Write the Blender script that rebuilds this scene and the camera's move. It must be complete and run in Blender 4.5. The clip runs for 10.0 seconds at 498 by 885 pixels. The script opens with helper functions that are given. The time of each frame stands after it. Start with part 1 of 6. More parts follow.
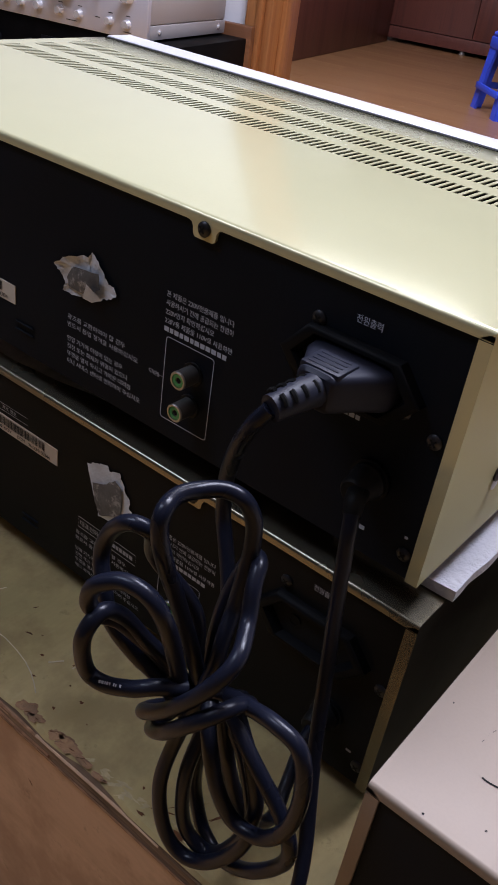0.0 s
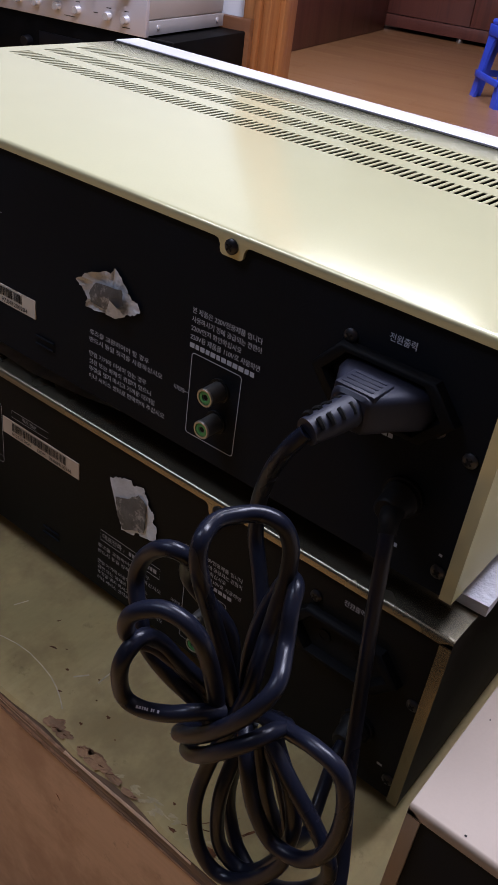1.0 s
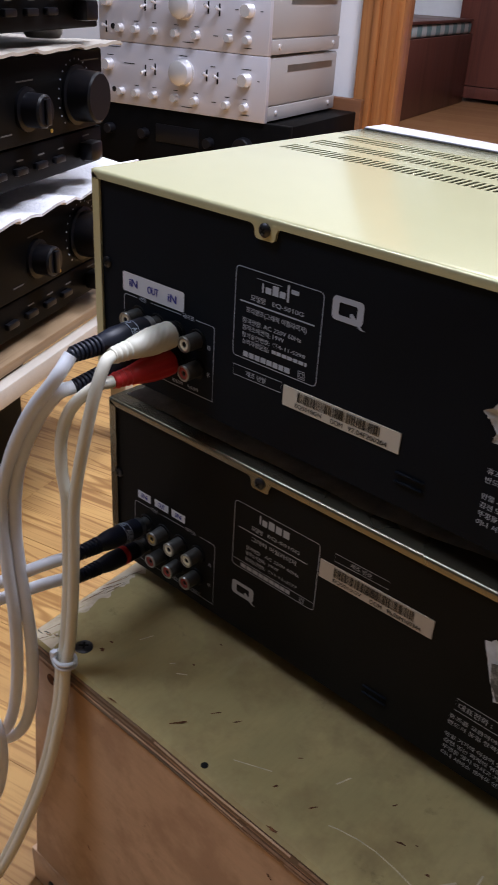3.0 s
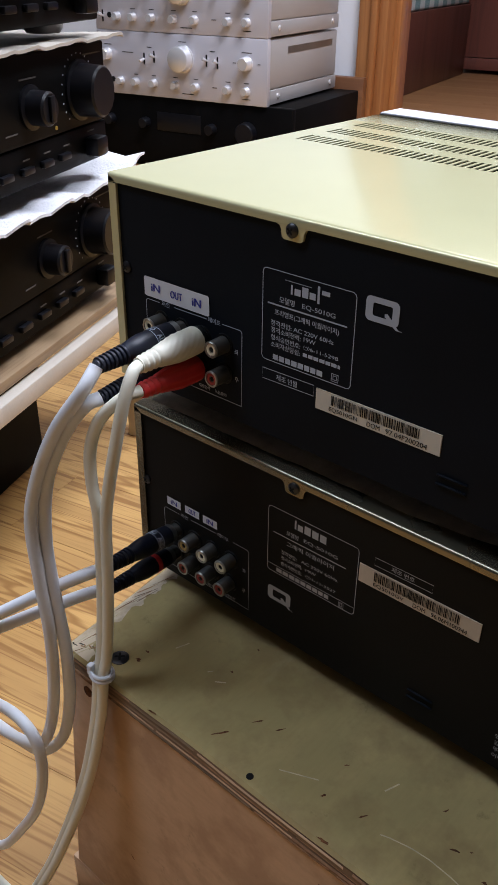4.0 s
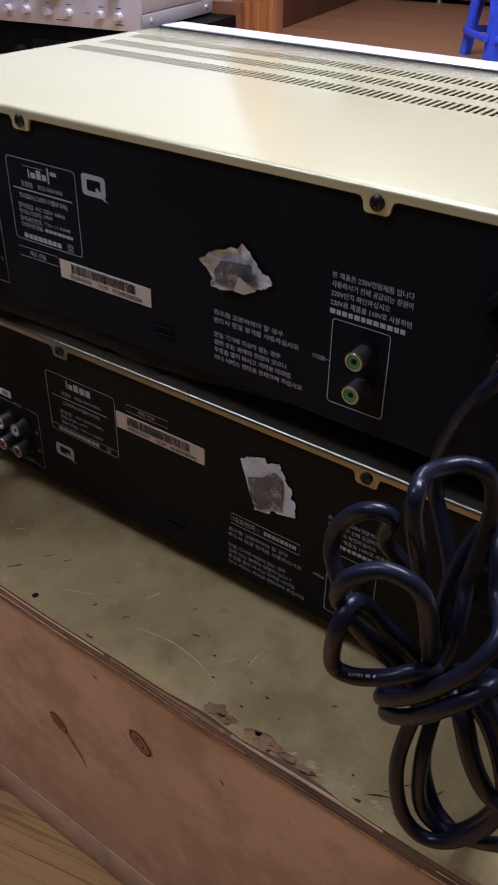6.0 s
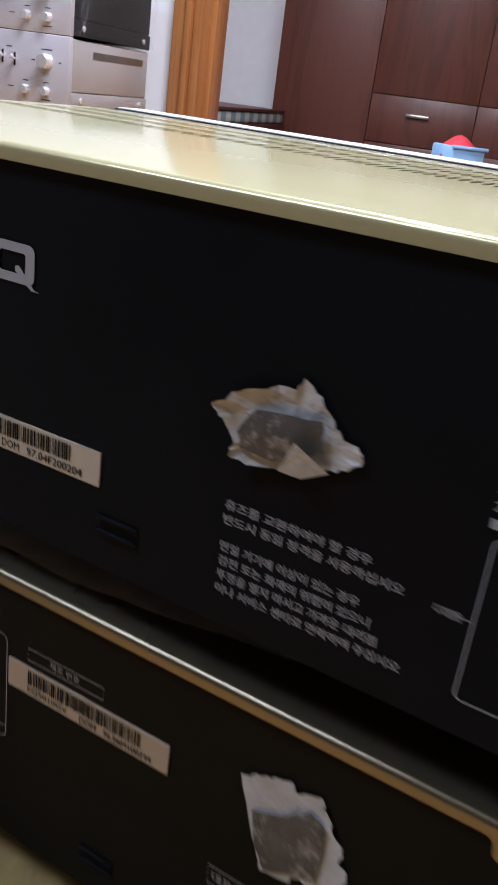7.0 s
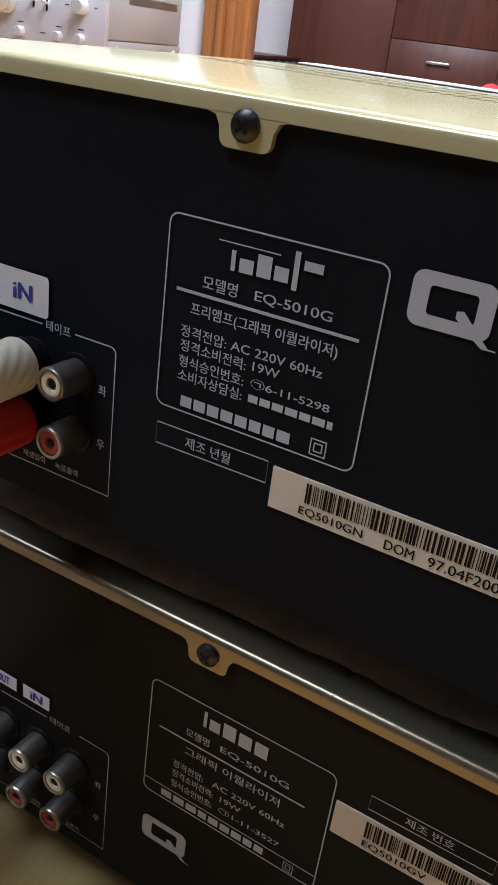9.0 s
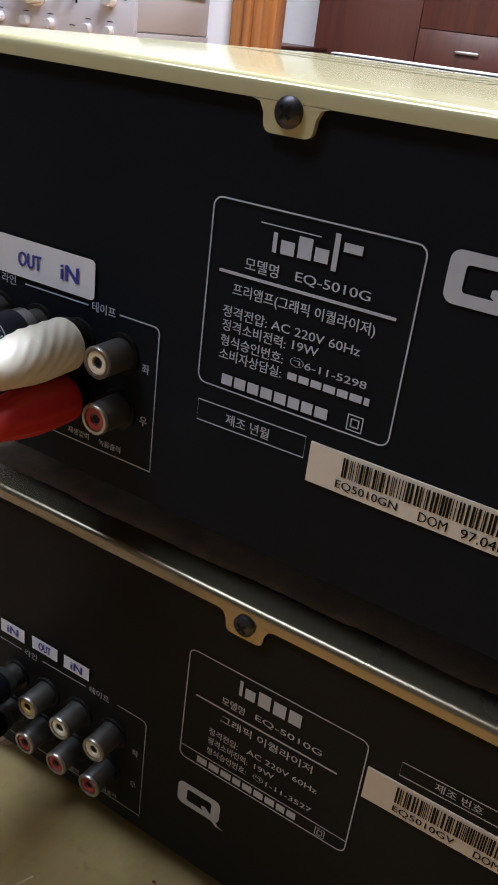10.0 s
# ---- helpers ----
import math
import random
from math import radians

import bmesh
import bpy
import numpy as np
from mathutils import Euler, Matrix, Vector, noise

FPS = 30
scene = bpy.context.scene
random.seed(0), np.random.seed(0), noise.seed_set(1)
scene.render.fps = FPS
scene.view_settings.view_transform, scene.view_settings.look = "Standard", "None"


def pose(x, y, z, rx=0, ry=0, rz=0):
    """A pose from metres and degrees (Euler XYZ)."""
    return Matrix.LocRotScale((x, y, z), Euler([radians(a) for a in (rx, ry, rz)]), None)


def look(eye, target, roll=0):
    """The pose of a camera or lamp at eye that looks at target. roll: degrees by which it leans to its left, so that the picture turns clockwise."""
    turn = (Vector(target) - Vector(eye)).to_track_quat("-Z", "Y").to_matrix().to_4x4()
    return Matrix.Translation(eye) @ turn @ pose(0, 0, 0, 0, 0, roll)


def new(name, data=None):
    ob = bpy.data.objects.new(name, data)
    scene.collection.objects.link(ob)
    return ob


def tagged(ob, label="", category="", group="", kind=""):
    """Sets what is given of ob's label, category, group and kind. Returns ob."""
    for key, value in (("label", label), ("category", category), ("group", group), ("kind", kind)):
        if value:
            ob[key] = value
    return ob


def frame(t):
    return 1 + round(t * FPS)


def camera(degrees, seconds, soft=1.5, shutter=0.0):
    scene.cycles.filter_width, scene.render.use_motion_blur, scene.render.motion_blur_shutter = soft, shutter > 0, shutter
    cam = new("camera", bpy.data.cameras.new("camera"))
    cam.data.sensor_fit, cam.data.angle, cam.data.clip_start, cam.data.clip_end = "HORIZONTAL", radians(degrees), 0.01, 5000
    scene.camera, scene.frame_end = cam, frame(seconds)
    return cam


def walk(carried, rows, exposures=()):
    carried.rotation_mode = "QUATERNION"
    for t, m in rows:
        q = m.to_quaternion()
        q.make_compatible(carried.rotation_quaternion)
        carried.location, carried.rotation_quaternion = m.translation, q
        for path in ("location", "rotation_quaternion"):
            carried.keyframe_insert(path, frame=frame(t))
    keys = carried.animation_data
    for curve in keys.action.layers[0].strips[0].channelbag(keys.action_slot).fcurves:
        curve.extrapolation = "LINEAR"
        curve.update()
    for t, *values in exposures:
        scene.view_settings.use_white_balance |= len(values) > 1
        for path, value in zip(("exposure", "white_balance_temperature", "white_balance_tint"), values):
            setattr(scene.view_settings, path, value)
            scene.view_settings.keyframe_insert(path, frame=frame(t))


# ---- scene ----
cam = camera(32.91, 10.0, soft=1.6, shutter=0.3)
PATH = [
    (0, (0.5126, -0.2417, 0.6016), (-0.4440, 1.1425, -0.4796), 8.84),
    (0.5, (0.4996, -0.2427, 0.6042), (-0.4388, 1.1457, -0.4875), 8.39),
    (1, (0.4982, -0.2434, 0.6076), (-0.4507, 1.1323, -0.4911), 7.98),
    (1.5, (0.4915, -0.2467, 0.6023), (-0.4732, 1.1401, -0.4682), 8.24),
    (2, (0.4277, -0.2537, 0.6021), (-0.5934, 1.1412, -0.4038), 7.40),
    (2.5, (0.3789, -0.2659, 0.5903), (-0.6974, 1.1098, -0.3839), 6.11),
    (3, (0.3435, -0.2734, 0.5881), (-0.7862, 1.0599, -0.3846), 3.45),
    (3.2, (0.3382, -0.2715, 0.5885), (-0.8099, 1.0359, -0.3978), 2.36),
    (4.3, (0.3260, -0.2697, 0.5925), (-0.8005, 1.0411, -0.4139), 0.14),
    (4.5, (0.3356, -0.2694, 0.5915), (-0.7799, 1.0516, -0.4138), 0.09),
    (5, (0.3737, -0.2787, 0.6011), (-0.7062, 1.0447, -0.4394), -0.39),
    (5.5, (0.4239, -0.2860, 0.6112), (-0.6159, 1.0392, -0.4672), -0.43),
    (6, (0.4540, -0.2790, 0.5945), (-0.5128, 1.0649, -0.5278), 0.89),
    (6.2, (0.4522, -0.2627, 0.5802), (-0.5196, 1.1356, -0.4687), 2.29),
    (7.3, (0.2772, -0.1274, 0.5104), (-0.5721, 1.5240, -0.2324), 8.29),
    (7.5, (0.2649, -0.1176, 0.5140), (-0.6087, 1.5161, -0.2395), 8.12),
    (8, (0.2259, -0.1318, 0.5087), (-0.6037, 1.5080, -0.2805), 9.41),
    (8.5, (0.2008, -0.1481, 0.5106), (-0.6308, 1.4663, -0.3274), 8.63),
    (9, (0.2004, -0.1462, 0.5087), (-0.6372, 1.4513, -0.3552), 7.66),
    (9.5, (0.2010, -0.1486, 0.5076), (-0.6472, 1.4402, -0.3620), 7.55),
    (10, (0.2018, -0.1550, 0.5081), (-0.6774, 1.4078, -0.3777), 7.32),
]
EXPO = [(0.0, 0.02, 6330, 19), (1.0, 0.02, 6300, 20), (1.5, 0.02, 6250, 21), (2.0, 0.2, 6150, 24), (2.5, 0.1, 6480, 20), (3.0, 0.14, 6480, 14), (4.5, 0.16, 6480, 10), (5.5, 0.16, 6320, 18), (6.0, 0.22, 6230, 24), (6.2, 0.25, 6250, 22), (7.3, 0.48, 6620, 13), (7.5, 0.52, 6620, 13), (8.0, 0.60, 6600, 10), (8.5, 0.67, 6680, 11), (10.0, 0.74, 6760, 12)]
walk(cam, [(t, look(eye, target, roll)) for t, eye, target, roll in PATH], EXPO)

# ---------------------------------------------------------------- light
world = bpy.data.worlds.new("world")
scene.world = world
world.use_nodes = True
world.node_tree.nodes["Background"].inputs[0].default_value = (0.55, 0.6, 0.7, 1)
world.node_tree.nodes["Background"].inputs[1].default_value = 0.05

ROOM = 13.0                                   # the house is turned by this against the box


def area_lamp(name, at, size, watts, colour):
    data = bpy.data.lights.new(name, "AREA")
    data.shape, data.size, data.size_y, data.energy, data.color = "RECTANGLE", size[0], size[1], watts, colour
    ob = new(name, data)
    ob.matrix_world = pose(*at, 0, 0, ROOM)
    return ob


area_lamp("ceiling_lamp_light", (0.25, 0.75, 2.30), (1.3, 0.5), 76, (0.78, 0.845, 1.0))
area_lamp("rear_lamp_light", (-0.85, -0.85, 2.30), (1.3, 0.5), 22, (0.67, 0.80, 1.0))
area_lamp("bedroom_lamp_light", (-1.05, 2.13, 2.33), (1.0, 0.5), 70, (0.84, 0.90, 1.0))

# ---------------------------------------------------------------- materials


def nodes_of(name):
    m = bpy.data.materials.new(name)
    m.use_nodes = True
    nt = m.node_tree
    return m, nt, nt.nodes["Principled BSDF"]


def mix_colours(nt, fac, a, b):
    n = nt.nodes.new("ShaderNodeMix")
    n.data_type = "RGBA"
    for sock, val in ((n.inputs[0], fac), (n.inputs[6], a), (n.inputs[7], b)):
        if isinstance(val, bpy.types.NodeSocket):
            nt.links.new(val, sock)
        elif isinstance(val, (tuple, list)):
            sock.default_value = (*val, 1)
        else:
            sock.default_value = val
    return n.outputs[2]


def noise_tex(nt, scale, detail=4, stretch=(1, 1, 1), distort=0.0, rand=False, rough=0.55, rot=(0, 0, 0)):
    co = nt.nodes.new("ShaderNodeTexCoord")
    mp = nt.nodes.new("ShaderNodeMapping")
    mp.inputs["Scale"].default_value = stretch
    mp.inputs["Rotation"].default_value = rot
    nt.links.new(co.outputs["Object"], mp.inputs[0])
    if rand:
        info = nt.nodes.new("ShaderNodeObjectInfo")
        mul = nt.nodes.new("ShaderNodeMath")
        mul.operation = "MULTIPLY"
        mul.inputs[1].default_value = 37.0
        nt.links.new(info.outputs["Random"], mul.inputs[0])
        nt.links.new(mul.outputs[0], mp.inputs["Location"])
    n = nt.nodes.new("ShaderNodeTexNoise")
    n.inputs["Scale"].default_value, n.inputs["Detail"].default_value = scale, detail
    n.inputs["Roughness"].default_value, n.inputs["Distortion"].default_value = rough, distort
    nt.links.new(mp.outputs[0], n.inputs["Vector"])
    return n.outputs["Fac"]


def ramp(nt, fac, lo, hi, a=0.0, b=1.0):
    n = nt.nodes.new("ShaderNodeMapRange")
    n.inputs[1].default_value, n.inputs[2].default_value, n.inputs[3].default_value, n.inputs[4].default_value = lo, hi, a, b
    nt.links.new(fac, n.inputs[0])
    return n.outputs[0]


def bump(nt, bsdf, fac, strength, distance):
    n = nt.nodes.new("ShaderNodeBump")
    n.inputs["Strength"].default_value, n.inputs["Distance"].default_value = strength, distance
    nt.links.new(fac, n.inputs["Height"])
    nt.links.new(n.outputs[0], bsdf.inputs["Normal"])


def surface(name, base, rough=0.5, metal=0.0, spread=0.12, fine=400.0, coarse=14.0, relief=0.05, depth=0.0003, coat=0.0, stain=None, spec=0.5):
    """A plain painted, cast or moulded surface: two scales of tone, uneven gloss and fine relief."""
    m, nt, b = nodes_of(name)
    big, small = noise_tex(nt, coarse), noise_tex(nt, fine, 3)
    dark = tuple(c * (1 - spread) for c in base)
    light = tuple(min(1, c * (1 + spread)) for c in base)
    col = mix_colours(nt, ramp(nt, big, 0.3, 0.7), dark, light)
    col = mix_colours(nt, ramp(nt, small, 0.35, 0.75, 0, 0.35), col, tuple(c * (1 - 1.5 * spread) for c in base))
    if stain:
        spots = noise_tex(nt, stain[1], 5, rough=0.7)
        col = mix_colours(nt, ramp(nt, spots, stain[2], stain[2] + 0.08), col, stain[0])
    nt.links.new(col, b.inputs["Base Color"])
    nt.links.new(ramp(nt, big, 0.3, 0.7, rough * 0.85, min(1, rough * 1.15)), b.inputs["Roughness"])
    b.inputs["Metallic"].default_value = metal
    b.inputs["Coat Weight"].default_value = coat
    b.inputs["Coat Roughness"].default_value = 0.15
    b.inputs["Specular IOR Level"].default_value = spec
    if relief:
        bump(nt, b, small, relief, depth)
    return m


def timber(name, light, dark, along=0, scale=9.0, rough=0.45, rings=0.55, relief=0.15, coat=0.0, rand=False, line=1.0, pull=0.09):
    """Wood with the grain along one axis: broad figure, cathedral lines and fine pores."""
    m, nt, b = nodes_of(name)
    st = [1.0, 1.0, 1.0]
    st[along] = pull
    broad = noise_tex(nt, scale, 3, tuple(st), 0.6, rand)
    st2 = [1.0, 1.0, 1.0]
    st2[along] = 0.03
    pores = noise_tex(nt, scale * 22, 3, tuple(st2), 0.0, rand)
    wave = nt.nodes.new("ShaderNodeMath")
    wave.operation = "MULTIPLY"
    wave.inputs[1].default_value = 34.0 * line
    nt.links.new(broad, wave.inputs[0])
    sine = nt.nodes.new("ShaderNodeMath")
    sine.operation = "SINE"
    nt.links.new(wave.outputs[0], sine.inputs[0])
    lines = ramp(nt, sine.outputs[0], 0.2, 1.0, 0, rings)
    mid = tuple((p + q) / 2 for p, q in zip(light, dark))
    col = mix_colours(nt, ramp(nt, broad, 0.35, 0.7), light, mid)
    col = mix_colours(nt, lines, col, dark)
    col = mix_colours(nt, ramp(nt, pores, 0.5, 0.72, 0, 0.5), col, dark)
    nt.links.new(col, b.inputs["Base Color"])
    nt.links.new(ramp(nt, broad, 0.3, 0.7, rough * 0.85, rough * 1.2), b.inputs["Roughness"])
    b.inputs["Coat Weight"].default_value = coat
    b.inputs["Coat Roughness"].default_value = 0.2
    bump(nt, b, pores, relief, 0.0004)
    return m


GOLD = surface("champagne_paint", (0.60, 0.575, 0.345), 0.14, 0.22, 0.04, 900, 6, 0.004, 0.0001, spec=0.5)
# same paint as GOLD, darkened and dulled for the less lit sides
GOLD_SIDE = surface("shaded_champagne_paint", (0.43, 0.385, 0.18), 0.5, 0.1, 0.05, 900, 6, 0.02, 0.0001, spec=0.2)
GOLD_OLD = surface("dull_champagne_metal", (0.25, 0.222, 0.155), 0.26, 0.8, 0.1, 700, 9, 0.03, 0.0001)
GOLD_PINK = surface("worn_champagne_paint", (0.30, 0.235, 0.18), 0.5, 0.1, 0.08, 800, 14, 0.03, 0.0001, stain=((0.20, 0.155, 0.115), 160, 0.70), spec=0.25)
ALU = surface("bright_silver_paint", (0.74, 0.73, 0.76), 0.33, 0.25, 0.02, 600, 8, 0.03)
PANEL = surface("black_steel_panel", (0.0080, 0.0104, 0.0152), 0.55, 0.0, 0.25, 900, 10, 0.06, 0.0001, spec=0.07)
PANEL_OLD = surface("aged_black_steel_panel", (0.0116, 0.0106, 0.0096), 0.55, 0.0, 0.3, 900, 10, 0.06, 0.0001, spec=0.08)
CHASSIS = surface("dark_chassis", (0.01, 0.01, 0.01), 0.8)
PRINT = surface("white_print", (0.46, 0.52, 0.63), 0.6, relief=0)
PRINT_OLD = surface("faded_white_print", (0.40, 0.40, 0.42), 0.6, relief=0)
PAPER = surface("label_paper", (0.66, 0.63, 0.555), 0.6, spread=0.05, fine=900)
PAPER_OLD = surface("yellowed_label_paper", (0.56, 0.47, 0.37), 0.6, spread=0.07, fine=900)
STICKER = surface("white_sticker", (0.72, 0.74, 0.80), 0.45, spread=0.04, fine=900)
INK = surface("black_ink", (0.012, 0.012, 0.012), 0.7, relief=0, spec=0.1)
PEN = surface("blue_pen", (0.03, 0.04, 0.30), 0.5, relief=0)
STEEL = surface("dark_screw", (0.06, 0.06, 0.065), 0.32, 0.9, 0.25)
NICKEL = surface("nickel", (0.42, 0.42, 0.40), 0.32, 0.95, 0.12)
GUNMETAL = surface("grey_jack_metal", (0.14, 0.136, 0.13), 0.45, 0.75, 0.2)
RUBBER = surface("black_rubber", (0.006, 0.0062, 0.007), 0.5, spread=0.2, spec=0.22)
CORD = surface("black_cord", (0.0092, 0.0108, 0.0205), 0.29, spread=0.2, fine=1200, relief=0.03, spec=0.26)
DUST = surface("grey_dust", (0.50, 0.46, 0.41), 0.95, spread=0.25, fine=1500, coarse=90, relief=0.4, spec=0.1)
PLUGBLUE = surface("black_plug_moulding", (0.008, 0.010, 0.021), 0.45, spread=0.2, fine=1500, relief=0.1, spec=0.4)
PLUGGREY = surface("grey_plug_moulding", (0.015, 0.0165, 0.028), 0.5, spread=0.15, fine=1500, relief=0.1, spec=0.3)
CREAM = surface("cream_vinyl", (0.78, 0.75, 0.635), 0.42, spread=0.05)
GREYV = surface("grey_vinyl", (0.76, 0.78, 0.83), 0.4, spread=0.05)
REDV = surface("red_vinyl", (0.55, 0.03, 0.03), 0.4, spread=0.08)
GREEN_IN = surface("green_insert", (0.05, 0.30, 0.09), 0.4, relief=0)
WHITE_IN = surface("ivory_insert", (0.80, 0.76, 0.60), 0.4, relief=0)
OCHRE_IN = surface("ochre_insert", (0.50, 0.34, 0.12), 0.4, relief=0)
RED_IN = surface("red_insert", (0.33, 0.035, 0.03), 0.4, relief=0)
FOIL = surface("torn_label_paper", (0.64, 0.68, 0.73), 0.6, 0.0, 0.15, 500, 90, 0.5, 0.001, stain=((0.30, 0.31, 0.33), 120, 0.60))
FADED = surface("faded_label_print", (0.12, 0.12, 0.12), 0.55, 0.0, 0.35, 500, 130, 0.4, 0.0006, stain=((0.34, 0.34, 0.33), 150, 0.53))
FOAM = surface("white_foam_sheet", (0.80, 0.80, 0.84), 0.7, spread=0.06, fine=300, coarse=60, relief=0.6, depth=0.002)


def aged_ply(name, tones, rough, grain, scale=1.0):
    """Old plywood face: broad cloudy patches of three tones, fine grain, pale rubbed streaks and dark grime."""
    m, nt, b = nodes_of(name)
    cloud = noise_tex(nt, 9 * scale, 6, distort=0.8, rough=0.62)
    cloud2 = noise_tex(nt, 23 * scale, 5, rough=0.65, rot=(0.4, 0.2, 0.7))
    st = [1.0, 1.0, 1.0]
    st[grain] = 0.15
    fibre = noise_tex(nt, 420, 3, tuple(st))
    rub = noise_tex(nt, 60, 4, (1.0, 0.12, 1.0), 0.3, rough=0.7, rot=(0, 0, 0.9))
    grime = noise_tex(nt, 75, 6, rough=0.75)
    col = mix_colours(nt, ramp(nt, cloud, 0.43, 0.57), tones[0], tones[1])
    col = mix_colours(nt, ramp(nt, cloud2, 0.47, 0.62, 0, 0.7), col, tones[2])
    col = mix_colours(nt, ramp(nt, fibre, 0.42, 0.72, 0, 0.16), col, tuple(c * 0.62 for c in tones[0]))
    col = mix_colours(nt, ramp(nt, rub, 0.62, 0.76, 0, 0.3), col, tones[3])
    col = mix_colours(nt, ramp(nt, grime, 0.62, 0.74, 0, 0.6), col, tuple(c * 0.38 for c in tones[0]))
    nt.links.new(col, b.inputs["Base Color"])
    nt.links.new(ramp(nt, cloud2, 0.3, 0.7, rough * 0.8, rough * 1.25), b.inputs["Roughness"])
    b.inputs["Specular IOR Level"].default_value = 0.2
    bump(nt, b, grime, 0.25, 0.0005)
    return m


BOXTOP = aged_ply("stained_plywood_face", ((0.50, 0.385, 0.17), (0.43, 0.34, 0.15), (0.335, 0.24, 0.11), (0.58, 0.48, 0.28)), 0.6, 1)
PALEPLY = aged_ply("bare_pale_plywood", ((0.74, 0.62, 0.45), (0.66, 0.54, 0.38), (0.44, 0.34, 0.22), (0.82, 0.74, 0.60)), 0.6, 1, 2.0)
WORN = surface("worn_pale_varnish", (0.52, 0.41, 0.215), 0.65, spread=0.25, fine=700, coarse=120, relief=0.3)
SCRATCH = surface("pale_scratch", (0.66, 0.56, 0.36), 0.6, spread=0.3, coarse=200)
PLY = aged_ply("plywood_veneer", ((0.64, 0.43, 0.28), (0.56, 0.37, 0.235), (0.45, 0.285, 0.18), (0.68, 0.49, 0.34)), 0.7, 0, 0.9)
PLYEDGE = timber("plywood_edge", (0.27, 0.17, 0.10), (0.10, 0.058, 0.032), 0, 26, 0.8, 0.8, 0.6)
CHIP = surface("bare_chipped_wood", (0.36, 0.205, 0.105), 0.85, spread=0.4, fine=250, coarse=70, relief=0.9, depth=0.002)
KNOT = surface("wood_knot", (0.15, 0.062, 0.028), 0.9, spread=0.5, fine=500, coarse=240, spec=0.1)
KNOTFILL = surface("red_brown_heartwood", (0.34, 0.19, 0.11), 0.8, spread=0.35, fine=500, coarse=150, spec=0.15)
OAK = timber("oak_laminate", (0.56, 0.33, 0.115), (0.26, 0.12, 0.034), 0, 22, 0.42, 0.85, 0.05, rand=True, line=1.8, pull=0.06)
FARFLOOR = timber("brown_laminate", (0.235, 0.115, 0.05), (0.165, 0.072, 0.03), 0, 4.0, 0.33, 0.35, 0.05, rand=True)
FRAME = timber("varnished_pine", (0.45, 0.20, 0.07), (0.27, 0.095, 0.03), 2, 9, 0.35, 0.4, 0.05)
MAHOG = timber("mahogany_veneer", (0.115, 0.035, 0.024), (0.06, 0.018, 0.013), 2, 7, 0.38, 0.6, 0.05)
BROWN = timber("brown_board", (0.22, 0.09, 0.035), (0.11, 0.04, 0.015), 0, 10, 0.4, 0.5)
# for walls out of view, dark so that little light bounces back
UNSEEN_WALL = timber("unseen_dark_wall", (0.115, 0.108, 0.104), (0.055, 0.05, 0.048), 2, 6, 0.5, 0.5)
WALL = surface("white_wallpaper", (0.83, 0.83, 0.86), 0.75, spread=0.03, fine=200, relief=0.15, depth=0.0006)
CEIL = surface("white_ceiling", (0.78, 0.78, 0.78), 0.8, spread=0.03)
SILVER = surface("silver_faceplate", (0.60, 0.58, 0.625), 0.36, 0.3, 0.03, 500, 6, 0.03)
SILVERBOX = surface("silver_case", (0.50, 0.475, 0.47), 0.42, 0.35, 0.04, 600, 8, 0.05)
CHROME = surface("polished_knob", (0.88, 0.87, 0.88), 0.24, 0.6, 0.03, relief=0)
BLACKAMP = surface("black_faceplate", (0.0042, 0.0040, 0.0042), 0.45, 0.0, 0.2, 500, 10, 0.05, spec=0.05)
FAINT = surface("faint_grey_lettering", (0.10, 0.095, 0.09), 0.6, relief=0, spec=0.1)
# lower cover's sides: shade of the narrow gap put into the colour
SHADE_SIDE = surface("gap_shaded_champagne", (0.022, 0.019, 0.013), 0.7, 0.0, 0.2, 700, 9, 0.03, 0.0001, spec=0.08)
SOCKET = surface("black_socket_moulding", (0.004, 0.0042, 0.005), 0.5, spread=0.2, spec=0.1)
BLACKKNOB = surface("black_knob", (0.006, 0.006, 0.008), 0.35, 0.0, 0.2, relief=0, spec=0.25)
SHELFMETAL = surface("cream_painted_steel", (0.55, 0.50, 0.43), 0.45, 0.1, 0.10)
SHELFBOARD = timber("shelf_board", (0.33, 0.22, 0.12), (0.17, 0.10, 0.05), 0, 14, 0.6, 0.6)
BLUE = surface("blue_plastic", (0.03, 0.07, 0.55), 0.35, spread=0.08)
TRAYBLUE = surface("light_blue_plastic", (0.25, 0.45, 0.70), 0.4)
REDCLOTH = surface("red_cloth", (0.55, 0.03, 0.05), 0.8, relief=0.4)
AMBER = surface("brass_dot", (0.6, 0.42, 0.1), 0.3, 0.8)


def check_cloth():
    m, nt, b = nodes_of("checked_cloth")
    co = nt.nodes.new("ShaderNodeTexCoord")
    ck = nt.nodes.new("ShaderNodeTexChecker")
    ck.inputs["Scale"].default_value = 14.0
    ck.inputs[1].default_value, ck.inputs[2].default_value = (0.50, 0.55, 0.56, 1), (0.12, 0.25, 0.27, 1)
    nt.links.new(co.outputs["Object"], ck.inputs[0])
    n = noise_tex(nt, 180, 3)
    nt.links.new(mix_colours(nt, ramp(nt, n, 0.4, 0.7, 0, 0.4), ck.outputs[0], (0.6, 0.6, 0.62)), b.inputs["Base Color"])
    b.inputs["Roughness"].default_value = 0.9
    return m


CHECK = check_cloth()

